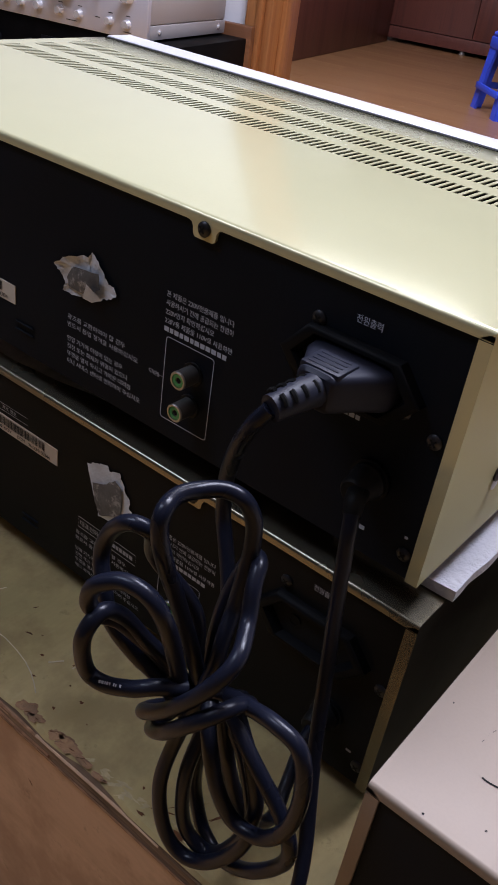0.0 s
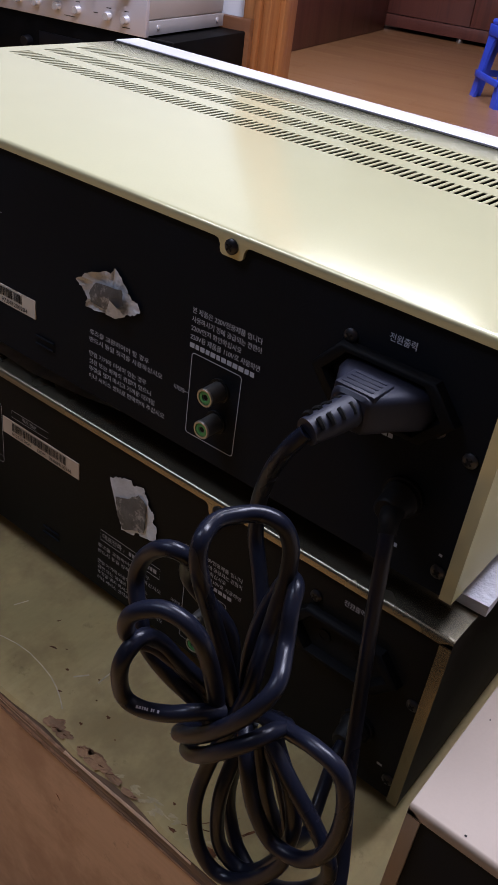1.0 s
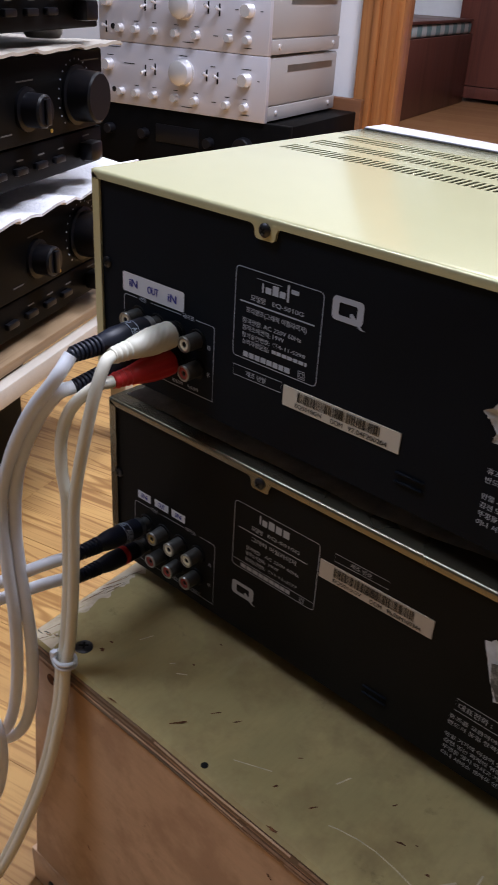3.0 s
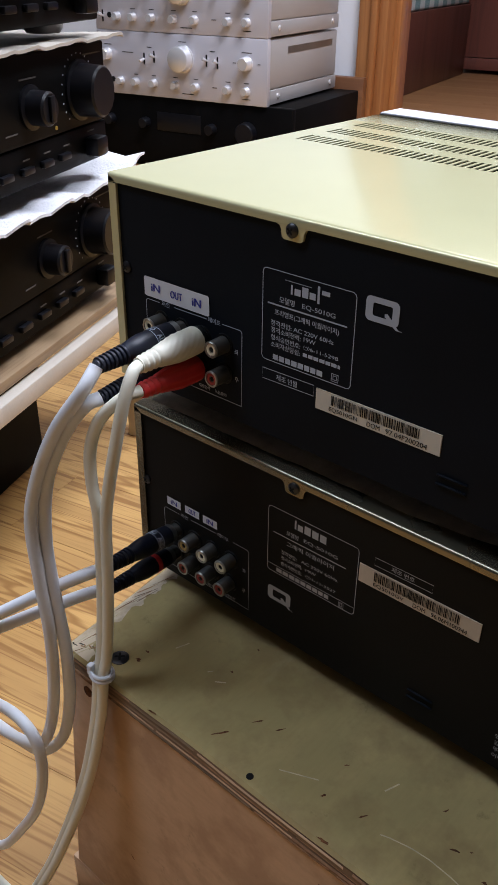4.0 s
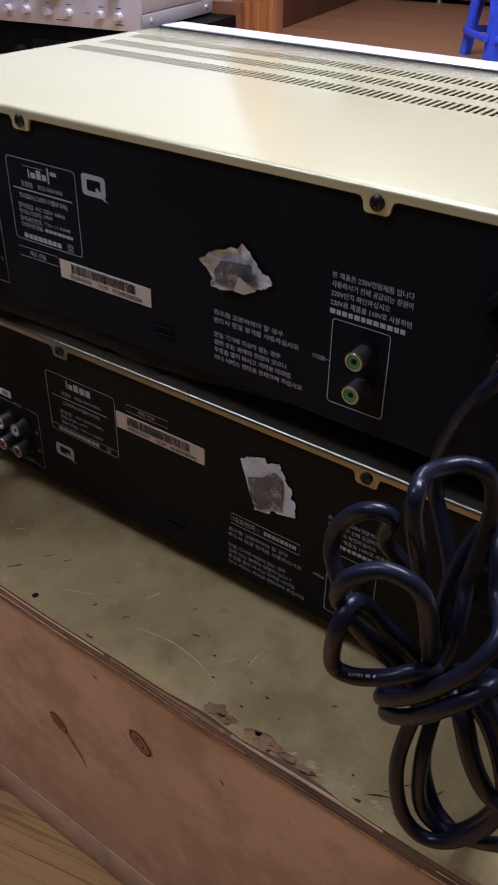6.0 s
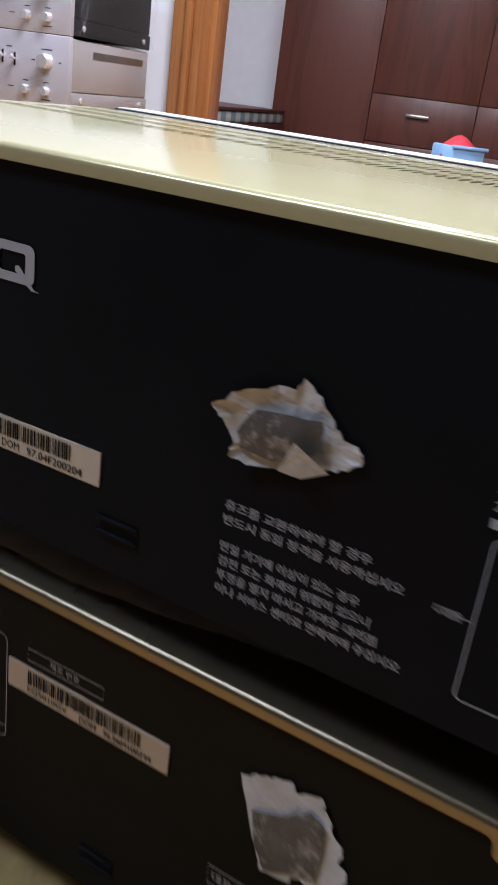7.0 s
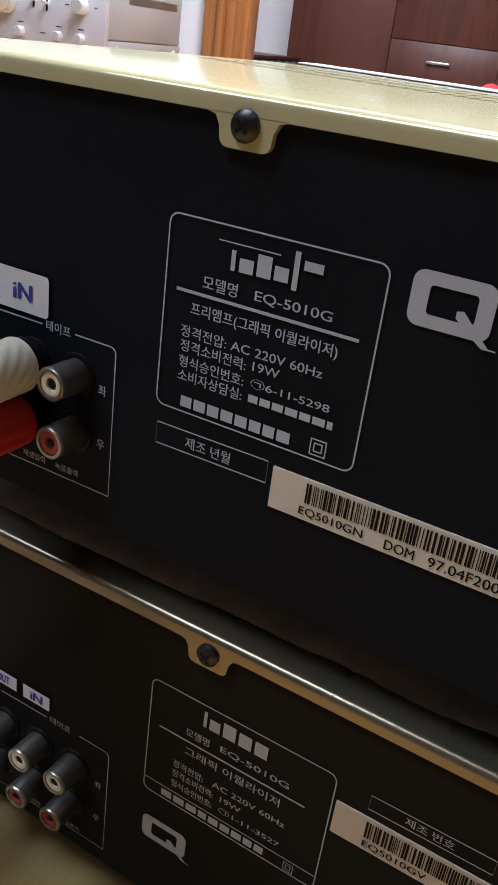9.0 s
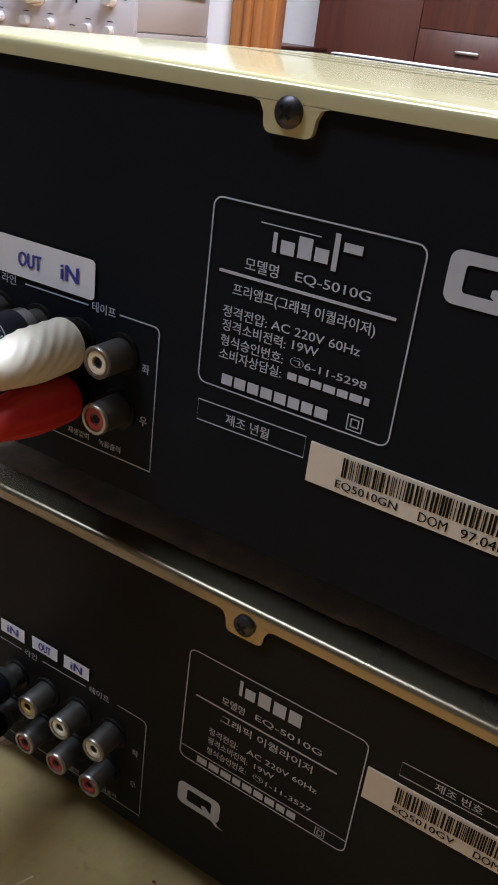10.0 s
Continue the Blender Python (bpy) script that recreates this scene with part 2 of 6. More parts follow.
# ---------------------------------------------------------------- building helpers


def mesh_object(name, bm, material, smooth=40):
    me = bpy.data.meshes.new(name)
    bmesh.ops.recalc_face_normals(bm, faces=bm.faces)
    bm.to_mesh(me)
    bm.free()
    me.materials.append(material)
    if smooth:
        me.shade_smooth()
        me.set_sharp_from_angle(angle=radians(smooth))
    return new(name, me)


def part(name, bm, material, parent, label="", smooth=40):
    """One mesh object under a thing or under a part."""
    ob = mesh_object(name, bm, material, smooth)
    ob.parent = parent
    if label:
        tagged(ob, label)
    return ob


def thing(name, at, label, category, group="", turn=0.0, kind=""):
    ob = new(name)
    ob.empty_display_size = 0.05
    ob.matrix_world = pose(*at, 0, 0, turn)
    return tagged(ob, label, category, group, kind)


def block(bm, x0, x1, y0, y1, z0, z1, bevel=0.0, seg=2):
    vs = [bm.verts.new((x, y, z)) for x in (x0, x1) for y in (y0, y1) for z in (z0, z1)]
    fs = [bm.faces.new([vs[i] for i in f]) for f in ((0, 1, 3, 2), (4, 6, 7, 5), (0, 4, 5, 1), (2, 3, 7, 6), (0, 2, 6, 4), (1, 5, 7, 3))]
    if bevel:
        edges = list({e for f in fs for e in f.edges})
        bmesh.ops.bevel(bm, geom=edges, offset=bevel, segments=seg, affect="EDGES", profile=0.5)
    return bm


def blk(*args, **kw):
    return block(bmesh.new(), *args, **kw)


def lathe(bm, at, axis, profile, seg=20):
    """Turns (distance along axis, radius) round an axis that starts at a point."""
    a = Vector(axis).normalized()
    u = a.orthogonal().normalized()
    v = a.cross(u)
    rings = []
    for d, r in profile:
        c = Vector(at) + a * d
        if r <= 1e-6:
            rings.append([bm.verts.new(c)])
        else:
            rings.append([bm.verts.new(c + (u * math.cos(t) + v * math.sin(t)) * r) for t in (2 * math.pi * i / seg for i in range(seg))])
    for p, q in zip(rings, rings[1:]):
        for i in range(seg):
            j = (i + 1) % seg
            if len(p) == 1 and len(q) > 1:
                bm.faces.new((p[0], q[i], q[j]))
            elif len(q) == 1 and len(p) > 1:
                bm.faces.new((p[i], p[j], q[0]))
            elif len(p) > 1:
                bm.faces.new((p[i], p[j], q[j], q[i]))
    return bm


def smooth_path(pts, steps=8):
    pts = [Vector(p) for p in pts]
    ext = [2 * pts[0] - pts[1]] + pts + [2 * pts[-1] - pts[-2]]
    out = []
    for i in range(1, len(ext) - 2):
        p0, p1, p2, p3 = ext[i - 1:i + 3]
        for k in range(steps):
            t = k / steps
            out.append(0.5 * (2 * p1 + (p2 - p0) * t + (2 * p0 - 5 * p1 + 4 * p2 - p3) * t * t + (3 * p1 - p0 - 3 * p2 + p3) * t ** 3))
    out.append(pts[-1])
    return out


def sweep(bm, pts, r, seg=12, steps=8, flat=1.0, radii=None):
    """A round cord along a smooth way, with closed ends."""
    way = smooth_path(pts, steps)
    n = len(way)
    tang = [(way[min(i + 1, n - 1)] - way[max(i - 1, 0)]).normalized() for i in range(n)]
    u = tang[0].orthogonal().normalized()
    rings = []
    for i, (p, t) in enumerate(zip(way, tang)):
        u = (u - t * u.dot(t)).normalized()
        v = t.cross(u)
        rr = r if radii is None else radii[0] + (radii[1] - radii[0]) * i / (n - 1)
        rings.append([bm.verts.new(p + (u * math.cos(a) + v * math.sin(a) * flat) * rr) for a in (2 * math.pi * k / seg for k in range(seg))])
    for a, b in zip(rings, rings[1:]):
        for k in range(seg):
            bm.faces.new((a[k], a[(k + 1) % seg], b[(k + 1) % seg], b[k]))
    bm.faces.new(rings[0][::-1])
    bm.faces.new(rings[-1])
    return bm


def ribbon(bm, pts, w, y, closed=False):
    """A flat printed line of width w through (x, z) points, at depth y."""
    pts = [Vector((p[0], p[1])) for p in pts]
    n = len(pts)
    prev = []
    for i, p in enumerate(pts):
        a = pts[(i - 1) % n] if closed or i else p
        b = pts[(i + 1) % n] if closed or i < n - 1 else p
        d = (b - a).normalized()
        s = Vector((-d.y, d.x)) * w / 2
        prev.append((bm.verts.new((p.x + s.x, y, p.y + s.y)), bm.verts.new((p.x - s.x, y, p.y - s.y))))
    for i in range(n if closed else n - 1):
        a, b = prev[i], prev[(i + 1) % n]
        bm.faces.new((a[0], b[0], b[1], a[1]))
    return bm


def arc(cx, cz, r, a0, a1, n=5):
    return [(cx + r * math.cos(radians(a0 + (a1 - a0) * i / n)), cz + r * math.sin(radians(a0 + (a1 - a0) * i / n))) for i in range(n + 1)]


def round_rect(x0, x1, z0, z1, r):
    return arc(x0 + r, z1 - r, r, 180, 90) + arc(x1 - r, z1 - r, r, 90, 0) + arc(x1 - r, z0 + r, r, 0, -90) + arc(x0 + r, z0 + r, r, -90, -180)


def flat_poly(bm, pts, y):
    bm.faces.new([bm.verts.new((x, y, z)) for x, z in pts])
    return bm


def rect(bm, x0, x1, z0, z1, y):
    return flat_poly(bm, [(x0, z0), (x1, z0), (x1, z1), (x0, z1)], y)


def writing(name, rows, y, material, parent, label="", bold=0.03):
    """Printed rows of (words, x0, x1, z, height) on a plane that faces -y; each row is fitted to its width and height."""
    for words, x0, x1, z, h in rows:
        cu = bpy.data.curves.new("words", "FONT")
        cu.body, cu.resolution_u = words, 3
        tmp = bpy.data.objects.new("words", cu)
        me = bpy.data.meshes.new_from_object(tmp)
        bm = bmesh.new()
        if me.vertices:
            xs, ys = [v.co.x for v in me.vertices], [v.co.y for v in me.vertices]
            sx, sz = (x1 - x0) / max(1e-6, max(xs) - min(xs)), h / max(1e-6, max(ys) - min(ys))
            lo, mid = min(xs), (max(ys) + min(ys)) / 2
            for v in me.vertices:
                v.co = (x0 + (v.co.x - lo) * sx, y, z + (v.co.y - mid) * sz)
            bm.from_mesh(me)
            if bold:
                for q in me.vertices:
                    q.co.x += bold * h
                    q.co.z += bold * h * 0.4
                    q.co.y -= 0.00002
                bm.from_mesh(me)
        bpy.data.objects.remove(tmp)
        bpy.data.meshes.remove(me)
        bpy.data.curves.remove(cu)
        tagged(part(name, bm, material, parent, label, smooth=0), label, kind="stuff")


# ---------------------------------------------------------------- the house


def R(u, v, z=0.0):
    """A point given along the house's walls."""
    c, s = math.cos(radians(ROOM)), math.sin(radians(ROOM))
    return (c * u - s * v, s * u + c * v, z)


def setting(name, bm, material, label, category, smooth=40):
    ob = mesh_object(name, bm, material, smooth)
    ob.matrix_world = pose(0, 0, 0, 0, 0, ROOM)
    return tagged(ob, label, category, kind="structure")


U0, U1, V0, V1, V2, ZC = -2.3, 2.6, -2.6, 1.79, 5.42, 2.42
DOOR0, DOOR1, DOORH = -0.512, 1.25, 2.08

floor = setting("floor", blk(U0, U1, V0, V1 + 0.07, -0.09, -0.006), CHASSIS, "light oak laminate plank floor of the workroom", "floor")
far_floor = setting("bedroom_floor", blk(U0, U1, V1 + 0.07, V2, -0.09, -0.006), CHASSIS, "brown laminate floor of the bedroom behind", "floor")
setting("ceiling", blk(U0, U1, V0, V2, ZC, ZC + 0.1), CEIL, "plain white ceiling", "ceiling")
bm = blk(U0, DOOR0 - 0.022, V1, V1 + 0.14, -0.006, ZC)
block(bm, DOOR1 + 0.022, U1, V1, V1 + 0.14, -0.006, ZC)
block(bm, DOOR0 - 0.022, DOOR1 + 0.022, V1, V1 + 0.14, DOORH + 0.05, ZC)
setting("wall_north", bm, WALL, "white papered wall with a wide doorway", "wall")
# west, east and south walls are unseen; their dark colour limits fill light
setting("wall_west", blk(U0 - 0.12, U0, V0, V2, -0.006, ZC), UNSEEN_WALL, "unseen dark wood-grained wall, added to hold back bounced light", "wall")
setting("wall_east", blk(U1, U1 + 0.12, V0, V2, -0.006, ZC), UNSEEN_WALL, "unseen dark wood-grained wall, added to hold back bounced light", "wall")
setting("wall_south", blk(U0, U1, V0 - 0.12, V0, -0.006, ZC), UNSEEN_WALL, "unseen dark wood-grained wall, added to hold back bounced light", "wall")
setting("wall_bedroom", blk(U0, U1, V2, V2 + 0.12, -0.006, ZC), WALL, "light grey bedroom wall", "wall")

door_frame = tagged(new("door_frame"), "varnished orange pine door frame with stepped moulding", "door frame", kind="structure")
door_frame.matrix_world = pose(0, 0, 0, 0, 0, ROOM)


def jamb(u_in, sgn, name):
    bm = block(bmesh.new(), *sorted((u_in - sgn * 0.071, u_in - sgn * 0.036)), V1 - 0.022, V1 + 0.004, 0.0, DOORH + 0.06, 0.004)
    block(bm, *sorted((u_in - sgn * 0.040, u_in - sgn * 0.022)), V1 - 0.030, V1 + 0.004, 0.0, DOORH + 0.05, 0.006)
    block(bm, *sorted((u_in - sgn * 0.0225, u_in)), V1 - 0.014, V1 + 0.155, 0.0, DOORH, 0.003)
    block(bm, *sorted((u_in - sgn * 0.002, u_in + sgn * 0.014)), V1 + 0.04, V1 + 0.09, 0.0, DOORH, 0.002)
    part(name, bm, FRAME, door_frame)


jamb(DOOR0, 1, "jamb")
jamb(DOOR1, -1, "jamb")
bm = blk(DOOR0, DOOR1, V1 - 0.014, V1 + 0.155, DOORH, DOORH + 0.05, bevel=0.003)
part("head", bm, FRAME, door_frame)
board = mesh_object("skirting_board", blk(-0.80, -0.547, V1 - 0.05, V1 - 0.024, 0.0, 0.328, bevel=0.003), BROWN)
board.matrix_world = pose(0, 0, 0, 0, 0, ROOM)
tagged(board, "low dark brown wooden board beside the door frame", "board")

# ceiling lamps that the light comes from
for at, sx, sy in (((0.25, 0.75), 1.3, 0.5), ((-0.85, -0.85), 1.3, 0.5), ((-1.05, 2.13), 1.0, 0.5)):
    lamp = thing("ceiling_light", (at[0], at[1], ZC), "white flat ceiling light fitting", "ceiling light", "ceiling lights", ROOM)
    part("housing", blk(-sx / 2 - 0.03, sx / 2 + 0.03, -sy / 2 - 0.03, sy / 2 + 0.03, -0.08, 0.0, bevel=0.008), CEIL, lamp)
    part("diffuser", blk(-sx / 2, sx / 2, -sy / 2, sy / 2, -0.086, -0.079, bevel=0.002), STICKER, lamp, "flat white diffuser")

# ---------------------------------------------------------------- wardrobe, bed, stool in the bedroom
wardrobe = thing("wardrobe", R(-0.06, 4.85), "tall dark red mahogany wardrobe with drawers below", "wardrobe", turn=ROOM)
part("body", blk(-1.18, 1.16, 0.02, 0.56, 0.085, 2.15, bevel=0.002), MAHOG, wardrobe)
part("plinth", blk(-1.18, 1.16, 0.0, 0.05, 0.022, 0.083, bevel=0.002), MAHOG, wardrobe)
for u in (-1.12, -0.655, -0.05, 0.52, 1.1):
    part("foot", lathe(bmesh.new(), (u, 0.03, 0.0), (0, 0, 1), [(0, 0), (0, 0.018), (0.006, 0.02), (0.022, 0.014)], 14), NICKEL, wardrobe, "small metal foot")
for a, b in ((-1.18, -0.613), (-0.609, -0.022), (-0.018, 0.57), (0.574, 1.16)):
    part("door", blk(a, b, 0.0, 0.019, 0.087 if a < -1 else 0.590, 2.145, bevel=0.002), MAHOG, wardrobe)
    if a < -1:
        continue
    for z0, z1, zh in ((0.335, 0.586, 0.493), (0.087, 0.331, 0.258)):
        d = part("drawer_front", blk(a, b, 0.0, 0.019, z0, z1, bevel=0.002), MAHOG, wardrobe)
        c = (a + b) / 2 - 0.02
        h = block(bmesh.new(), c - 0.064, c + 0.064, -0.028, -0.018, zh - 0.008, zh + 0.008, 0.004)
        block(h, c - 0.055, c - 0.043, -0.02, 0.0, zh - 0.006, zh + 0.006)
        block(h, c + 0.043, c + 0.055, -0.02, 0.0, zh - 0.006, zh + 0.006)
        part("handle", h, NICKEL, d, "silver metal bar handle")

bed = thing("bed", R(-1.145, 3.9), "low dark wooden bed with a checked cover", "bed", turn=ROOM)
part("base", blk(-1.15, 0.0, -1.25, 0.92, 0.0, 0.355, bevel=0.004), MAHOG, bed)
part("checked_cover", blk(-1.15, -0.012, -1.25, 0.92, 0.357, 0.413, bevel=0.010, seg=3), CHECK, bed, "teal and white checked cloth cover")
part("top_board", blk(-1.15, -0.005, -1.25, 0.92, 0.415, 0.430, bevel=0.003), MAHOG, bed)


def stool(at, turn):
    t = thing("plastic_stool", at, "low bright blue plastic stool with splayed legs", "stool", turn=turn)
    H, top, base = 0.287, 0.116, 0.130
    bm = blk(-top, top, -top, top, H - 0.022, H, bevel=0.01, seg=3)
    part("seat", bm, BLUE, t)
    for sx in (-1, 1):
        for sy in (-1, 1):
            bm = bmesh.new()
            rings = []
            for z, e, w in ((0.0, base, 0.042), (0.02, base - 0.002, 0.044), (H * 0.55, (top + base) / 2 - 0.004, 0.05), (H - 0.03, top - 0.002, 0.075)):
                rings.append([bm.verts.new((sx * (e - dx), sy * (e - dy), z)) for dx, dy in ((0, 0), (w, 0), (w, 0.012), (0.012, 0.012), (0.012, w), (0, w))])
            for p, q in zip(rings, rings[1:]):
                for i in range(6):
                    bm.faces.new((p[i], p[(i + 1) % 6], q[(i + 1) % 6], q[i]))
            bm.faces.new(rings[0])
            bm.faces.new(rings[-1])
            part("leg", bm, BLUE, t)
    for sx, sy in ((1, 0), (-1, 0), (0, 1), (0, -1)):
        e = top + 0.004
        if sx:
            b = blk(min(sx * e, sx * (e - 0.008)), max(sx * e, sx * (e - 0.008)), -top, top, H - 0.06, H - 0.02, bevel=0.003)
        else:
            b = blk(-top, top, min(sy * e, sy * (e - 0.008)), max(sy * e, sy * (e - 0.008)), H - 0.06, H - 0.02, bevel=0.003)
        part("apron", b, BLUE, t)
        e2 = (top + base) / 2 + 0.01
        if sx:
            b = blk(sx * e2 - 0.004, sx * e2 + 0.004, -e2 + 0.02, e2 - 0.02, 0.075, 0.10, bevel=0.003)
        else:
            b = blk(-e2 + 0.02, e2 - 0.02, sy * e2 - 0.004, sy * e2 + 0.004, 0.075, 0.10, bevel=0.003)
        part("stretcher", b, BLUE, t)
    return t


stool((-0.849, 3.196, 0), 46.9)
tray = thing("plastic_basket", (-0.7875, 3.2617, 0.287), "light blue plastic basket standing on the stool", "basket", turn=46.9)
bm = blk(-0.05, 0.09, -0.09, 0.09, 0.0, 0.13, bevel=0.008)
bmesh.ops.delete(bm, geom=[max(bm.faces, key=lambda f: f.calc_center_median().z)], context="FACES_ONLY")
part("shell", bm, TRAYBLUE, tray)
part("rim", blk(-0.058, 0.098, -0.098, -0.086, 0.122, 0.134, bevel=0.003), TRAYBLUE, tray)
cloth = mesh_object("red_bundle", lathe(bmesh.new(), (0, 0, 0), (0, 0, 1), [(0, 0), (0, 0.06), (0.06, 0.075), (0.12, 0.06), (0.15, 0.02), (0.155, 0)], 14), REDCLOTH)
cloth.matrix_world = pose(-0.774, 3.276, 0.302)
tagged(cloth, "crumpled red cloth lying in the blue basket", "cloth")

# ---------------------------------------------------------------- silver amplifiers by the door
S_AT, S_TURN = (-0.913, 1.196), 12.0


def silver_amp(z, side_mat, label):
    """Local frame: the right front lower corner is the origin, the front runs to -x."""
    a = thing("stereo_amplifier", (*S_AT, z), label, "amplifier", "silver amplifiers by the door", S_TURN)
    W, D, H = 0.445, 0.36, 0.132
    part("case", blk(-W + 0.008, -0.008, 0.012, D, 0.004, H - 0.002, bevel=0.002), side_mat, a)
    part("faceplate", blk(-W, 0.0, 0.0, 0.014, 0.0, H, bevel=0.0015), SILVER, a)
    part("side_panel", blk(-0.008, -0.004, 0.02, D - 0.005, 0.034, H - 0.004, bevel=0.001), side_mat, a)
    part("side_strip", blk(-0.008, -0.0025, 0.016, D - 0.002, 0.002, 0.031, bevel=0.001), side_mat, a)
    part("slot", blk(-0.0045, -0.0035, 0.10, 0.33, 0.098, 0.112), NICKEL if side_mat == SILVERBOX else RUBBER, a, "recessed vent slot")
    for y in (0.055, 0.325):
        part("screw", lathe(bmesh.new(), (-0.003, y, 0.017), (1, 0, 0), [(0, 0.006), (0.0025, 0.0058), (0.004, 0.003), (0.004, 0)], 14), CHROME, a, "bright side screw")

    def knob(x, zz, r, l, nm="knob"):
        part(nm, lathe(bmesh.new(), (x, 0.0, zz), (0, -1, 0), [(0, r * 1.08), (0.002, r * 1.08), (0.003, r), (l - 0.0015, r * 0.96), (l, r * 0.86), (l, 0)], 24), CHROME, a)

    knob(-0.212, 0.083, 0.0265, 0.024, "volume_knob")
    knob(-0.050, 0.083, 0.0135, 0.02)
    knob(-0.418, 0.083, 0.0125, 0.018)
    for x in (-0.383 - 0.0, -0.340, -0.290, -0.232, -0.178, -0.096, -0.050):
        knob(x, 0.028, 0.0085, 0.014)
    for x, zz in ((-0.424, 0.028), (-0.315, 0.078), (-0.288, 0.083), (-0.150, 0.083), (-0.122, 0.080)):
        s = blk(x - 0.002, x + 0.002, -0.0006, 0.0, zz - 0.012, zz + 0.012)
        slot = part("switch_slot", s, RUBBER, a)
        part("lever", lathe(bmesh.new(), (x, 0, zz), (0, -1, -0.25 if int(x * 1000) % 2 else 0.3), [(0, 0.0025), (0.016, 0.004), (0.018, 0.003), (0.018, 0)], 10), CHROME, slot, "bright toggle lever")
    part("socket", lathe(bmesh.new(), (-0.405, 0.0, 0.030), (0, -1, 0), [(0, 0.006), (0.001, 0.006), (0.001, 0)], 16), RUBBER, a)
    bm = bmesh.new()
    for x, zz, w in ((-0.41, 0.121, 0.05), (-0.415, 0.103, 0.02), (-0.36, 0.089, 0.03), (-0.212, 0.117, 0.02), (-0.30, 0.102, 0.012), (-0.135, 0.102, 0.012), (-0.05, 0.104, 0.024), (-0.08, 0.083, 0.008), (-0.02, 0.083, 0.006),
                     (-0.34, 0.044, 0.012), (-0.29, 0.044, 0.012), (-0.232, 0.044, 0.012), (-0.178, 0.044, 0.012), (-0.096, 0.044, 0.012), (-0.05, 0.044, 0.012), (-0.05, 0.012, 0.02), (-0.2, 0.012, 0.03), (-0.13, 0.03, 0.012)):
        block(bm, x - w / 2, x + w / 2, -0.0004, 0.0002, zz - 0.0008, zz + 0.0008)
    tagged(part("printing", bm, STEEL, a, "fine dark lettering, too small to read"), kind="stuff")
    return a


black_base = thing("stereo_receiver", (*S_AT, 0.145), "wide black receiver under the silver amplifiers", "receiver", turn=S_TURN)
part("case", blk(-0.52, 0.055, 0.02, 0.40, 0.012, 0.155, bevel=0.003), BLACKAMP, black_base)
part("faceplate", blk(-0.525, 0.06, 0.005, 0.022, 0.008, 0.158, bevel=0.003), BLACKAMP, black_base)
for x, r in ((-0.05, 0.024), (-0.14, 0.012), (-0.32, 0.012), (-0.42, 0.012)):
    part("knob", lathe(bmesh.new(), (x, 0.006, 0.10), (0, -1, 0), [(0, r), (0.018, r * 0.95), (0.02, r * 0.85), (0.02, 0)], 24), BLACKKNOB, black_base)
part("window", blk(-0.29, -0.17, 0.0035, 0.006, 0.085, 0.125, bevel=0.001), BLACKKNOB, black_base, "dark glossy display window")
for x in (-0.48, 0.0):
    for y in (0.05, 0.36):
        part("foot", lathe(bmesh.new(), (x, y, 0.0), (0, 0, 1), [(0, 0), (0, 0.018), (0.012, 0.02)], 14), RUBBER, black_base)
stand = thing("low_stand", (*S_AT, 0.0), "low dark brown wooden stand under the receiver", "stand", turn=S_TURN)
part("top", blk(-0.56, 0.075, -0.01, 0.42, 0.12, 0.145, bevel=0.003), BROWN, stand)
for x in (-0.55, 0.04):
    part("side", blk(x, x + 0.025, 0.0, 0.41, 0.0, 0.12, bevel=0.002), BROWN, stand)
silver_amp(0.303, SILVERBOX, "silver vintage stereo amplifier resting on a black receiver")
silver_amp(0.436, SILVERBOX, "silver vintage stereo amplifier stacked on another one")
silver_amp(0.569, BLACKAMP, "silver-fronted amplifier with a black case, on top of the stack")

film, nt, b = nodes_of("clear_plastic_film")
b.inputs["Base Color"].default_value = (0.95, 0.95, 0.97, 1)
b.inputs["Roughness"].default_value = 0.12
b.inputs["Alpha"].default_value = 0.035
bump(nt, b, noise_tex(nt, 38, 4, distort=1.2), 0.9, 0.01)
wrap = thing("plastic_sleeve", (*S_AT, 0.5695), "crinkled clear plastic sleeve round the top amplifier", "plastic film", turn=S_TURN)
bm = bmesh.new()
rnd = random.Random(77)
cols = []
loop = [(-0.449, -0.031), (-0.30, -0.032), (-0.15, -0.032), (-0.02, -0.031), (0.004, -0.028), (0.006, 0.03), (0.006, 0.13), (0.006, 0.25), (0.005, 0.366), (-0.15, 0.368), (-0.30, 0.368), (-0.448, 0.366), (-0.452, 0.2), (-0.452, 0.05)]
for x, y in loop:
    cols.append([bm.verts.new((x + rnd.uniform(-0.002, 0.002), y + rnd.uniform(-0.002, 0.002), 0.002 + 0.133 * k / 6)) for k in range(7)])
for p, q in zip(cols, cols[1:] + cols[:1]):
    for k in range(6):
        bm.faces.new((p[k], q[k], q[k + 1], p[k + 1]))
sleeve = part("film", bm, film, wrap, smooth=60)
sleeve.visible_shadow = False
bm = bmesh.new()
for k in range(4):
    y = 0.02 + 0.006 * k
    sweep(bm, [(0.0065, y, 0.003 + 0.004 * k), (0.010, y + 0.01, 0.02 + 0.012 * k), (0.0075, y + 0.006, 0.05 + 0.02 * k), (0.007, y + 0.03, 0.075 + 0.015 * k)], 0.0009, 5, 4)
part("crease", bm, film, wrap, "pale creases in the film")

# ---------------------------------------------------------------- black amplifiers on the steel shelf
K_AT = (-0.472, 0.393)


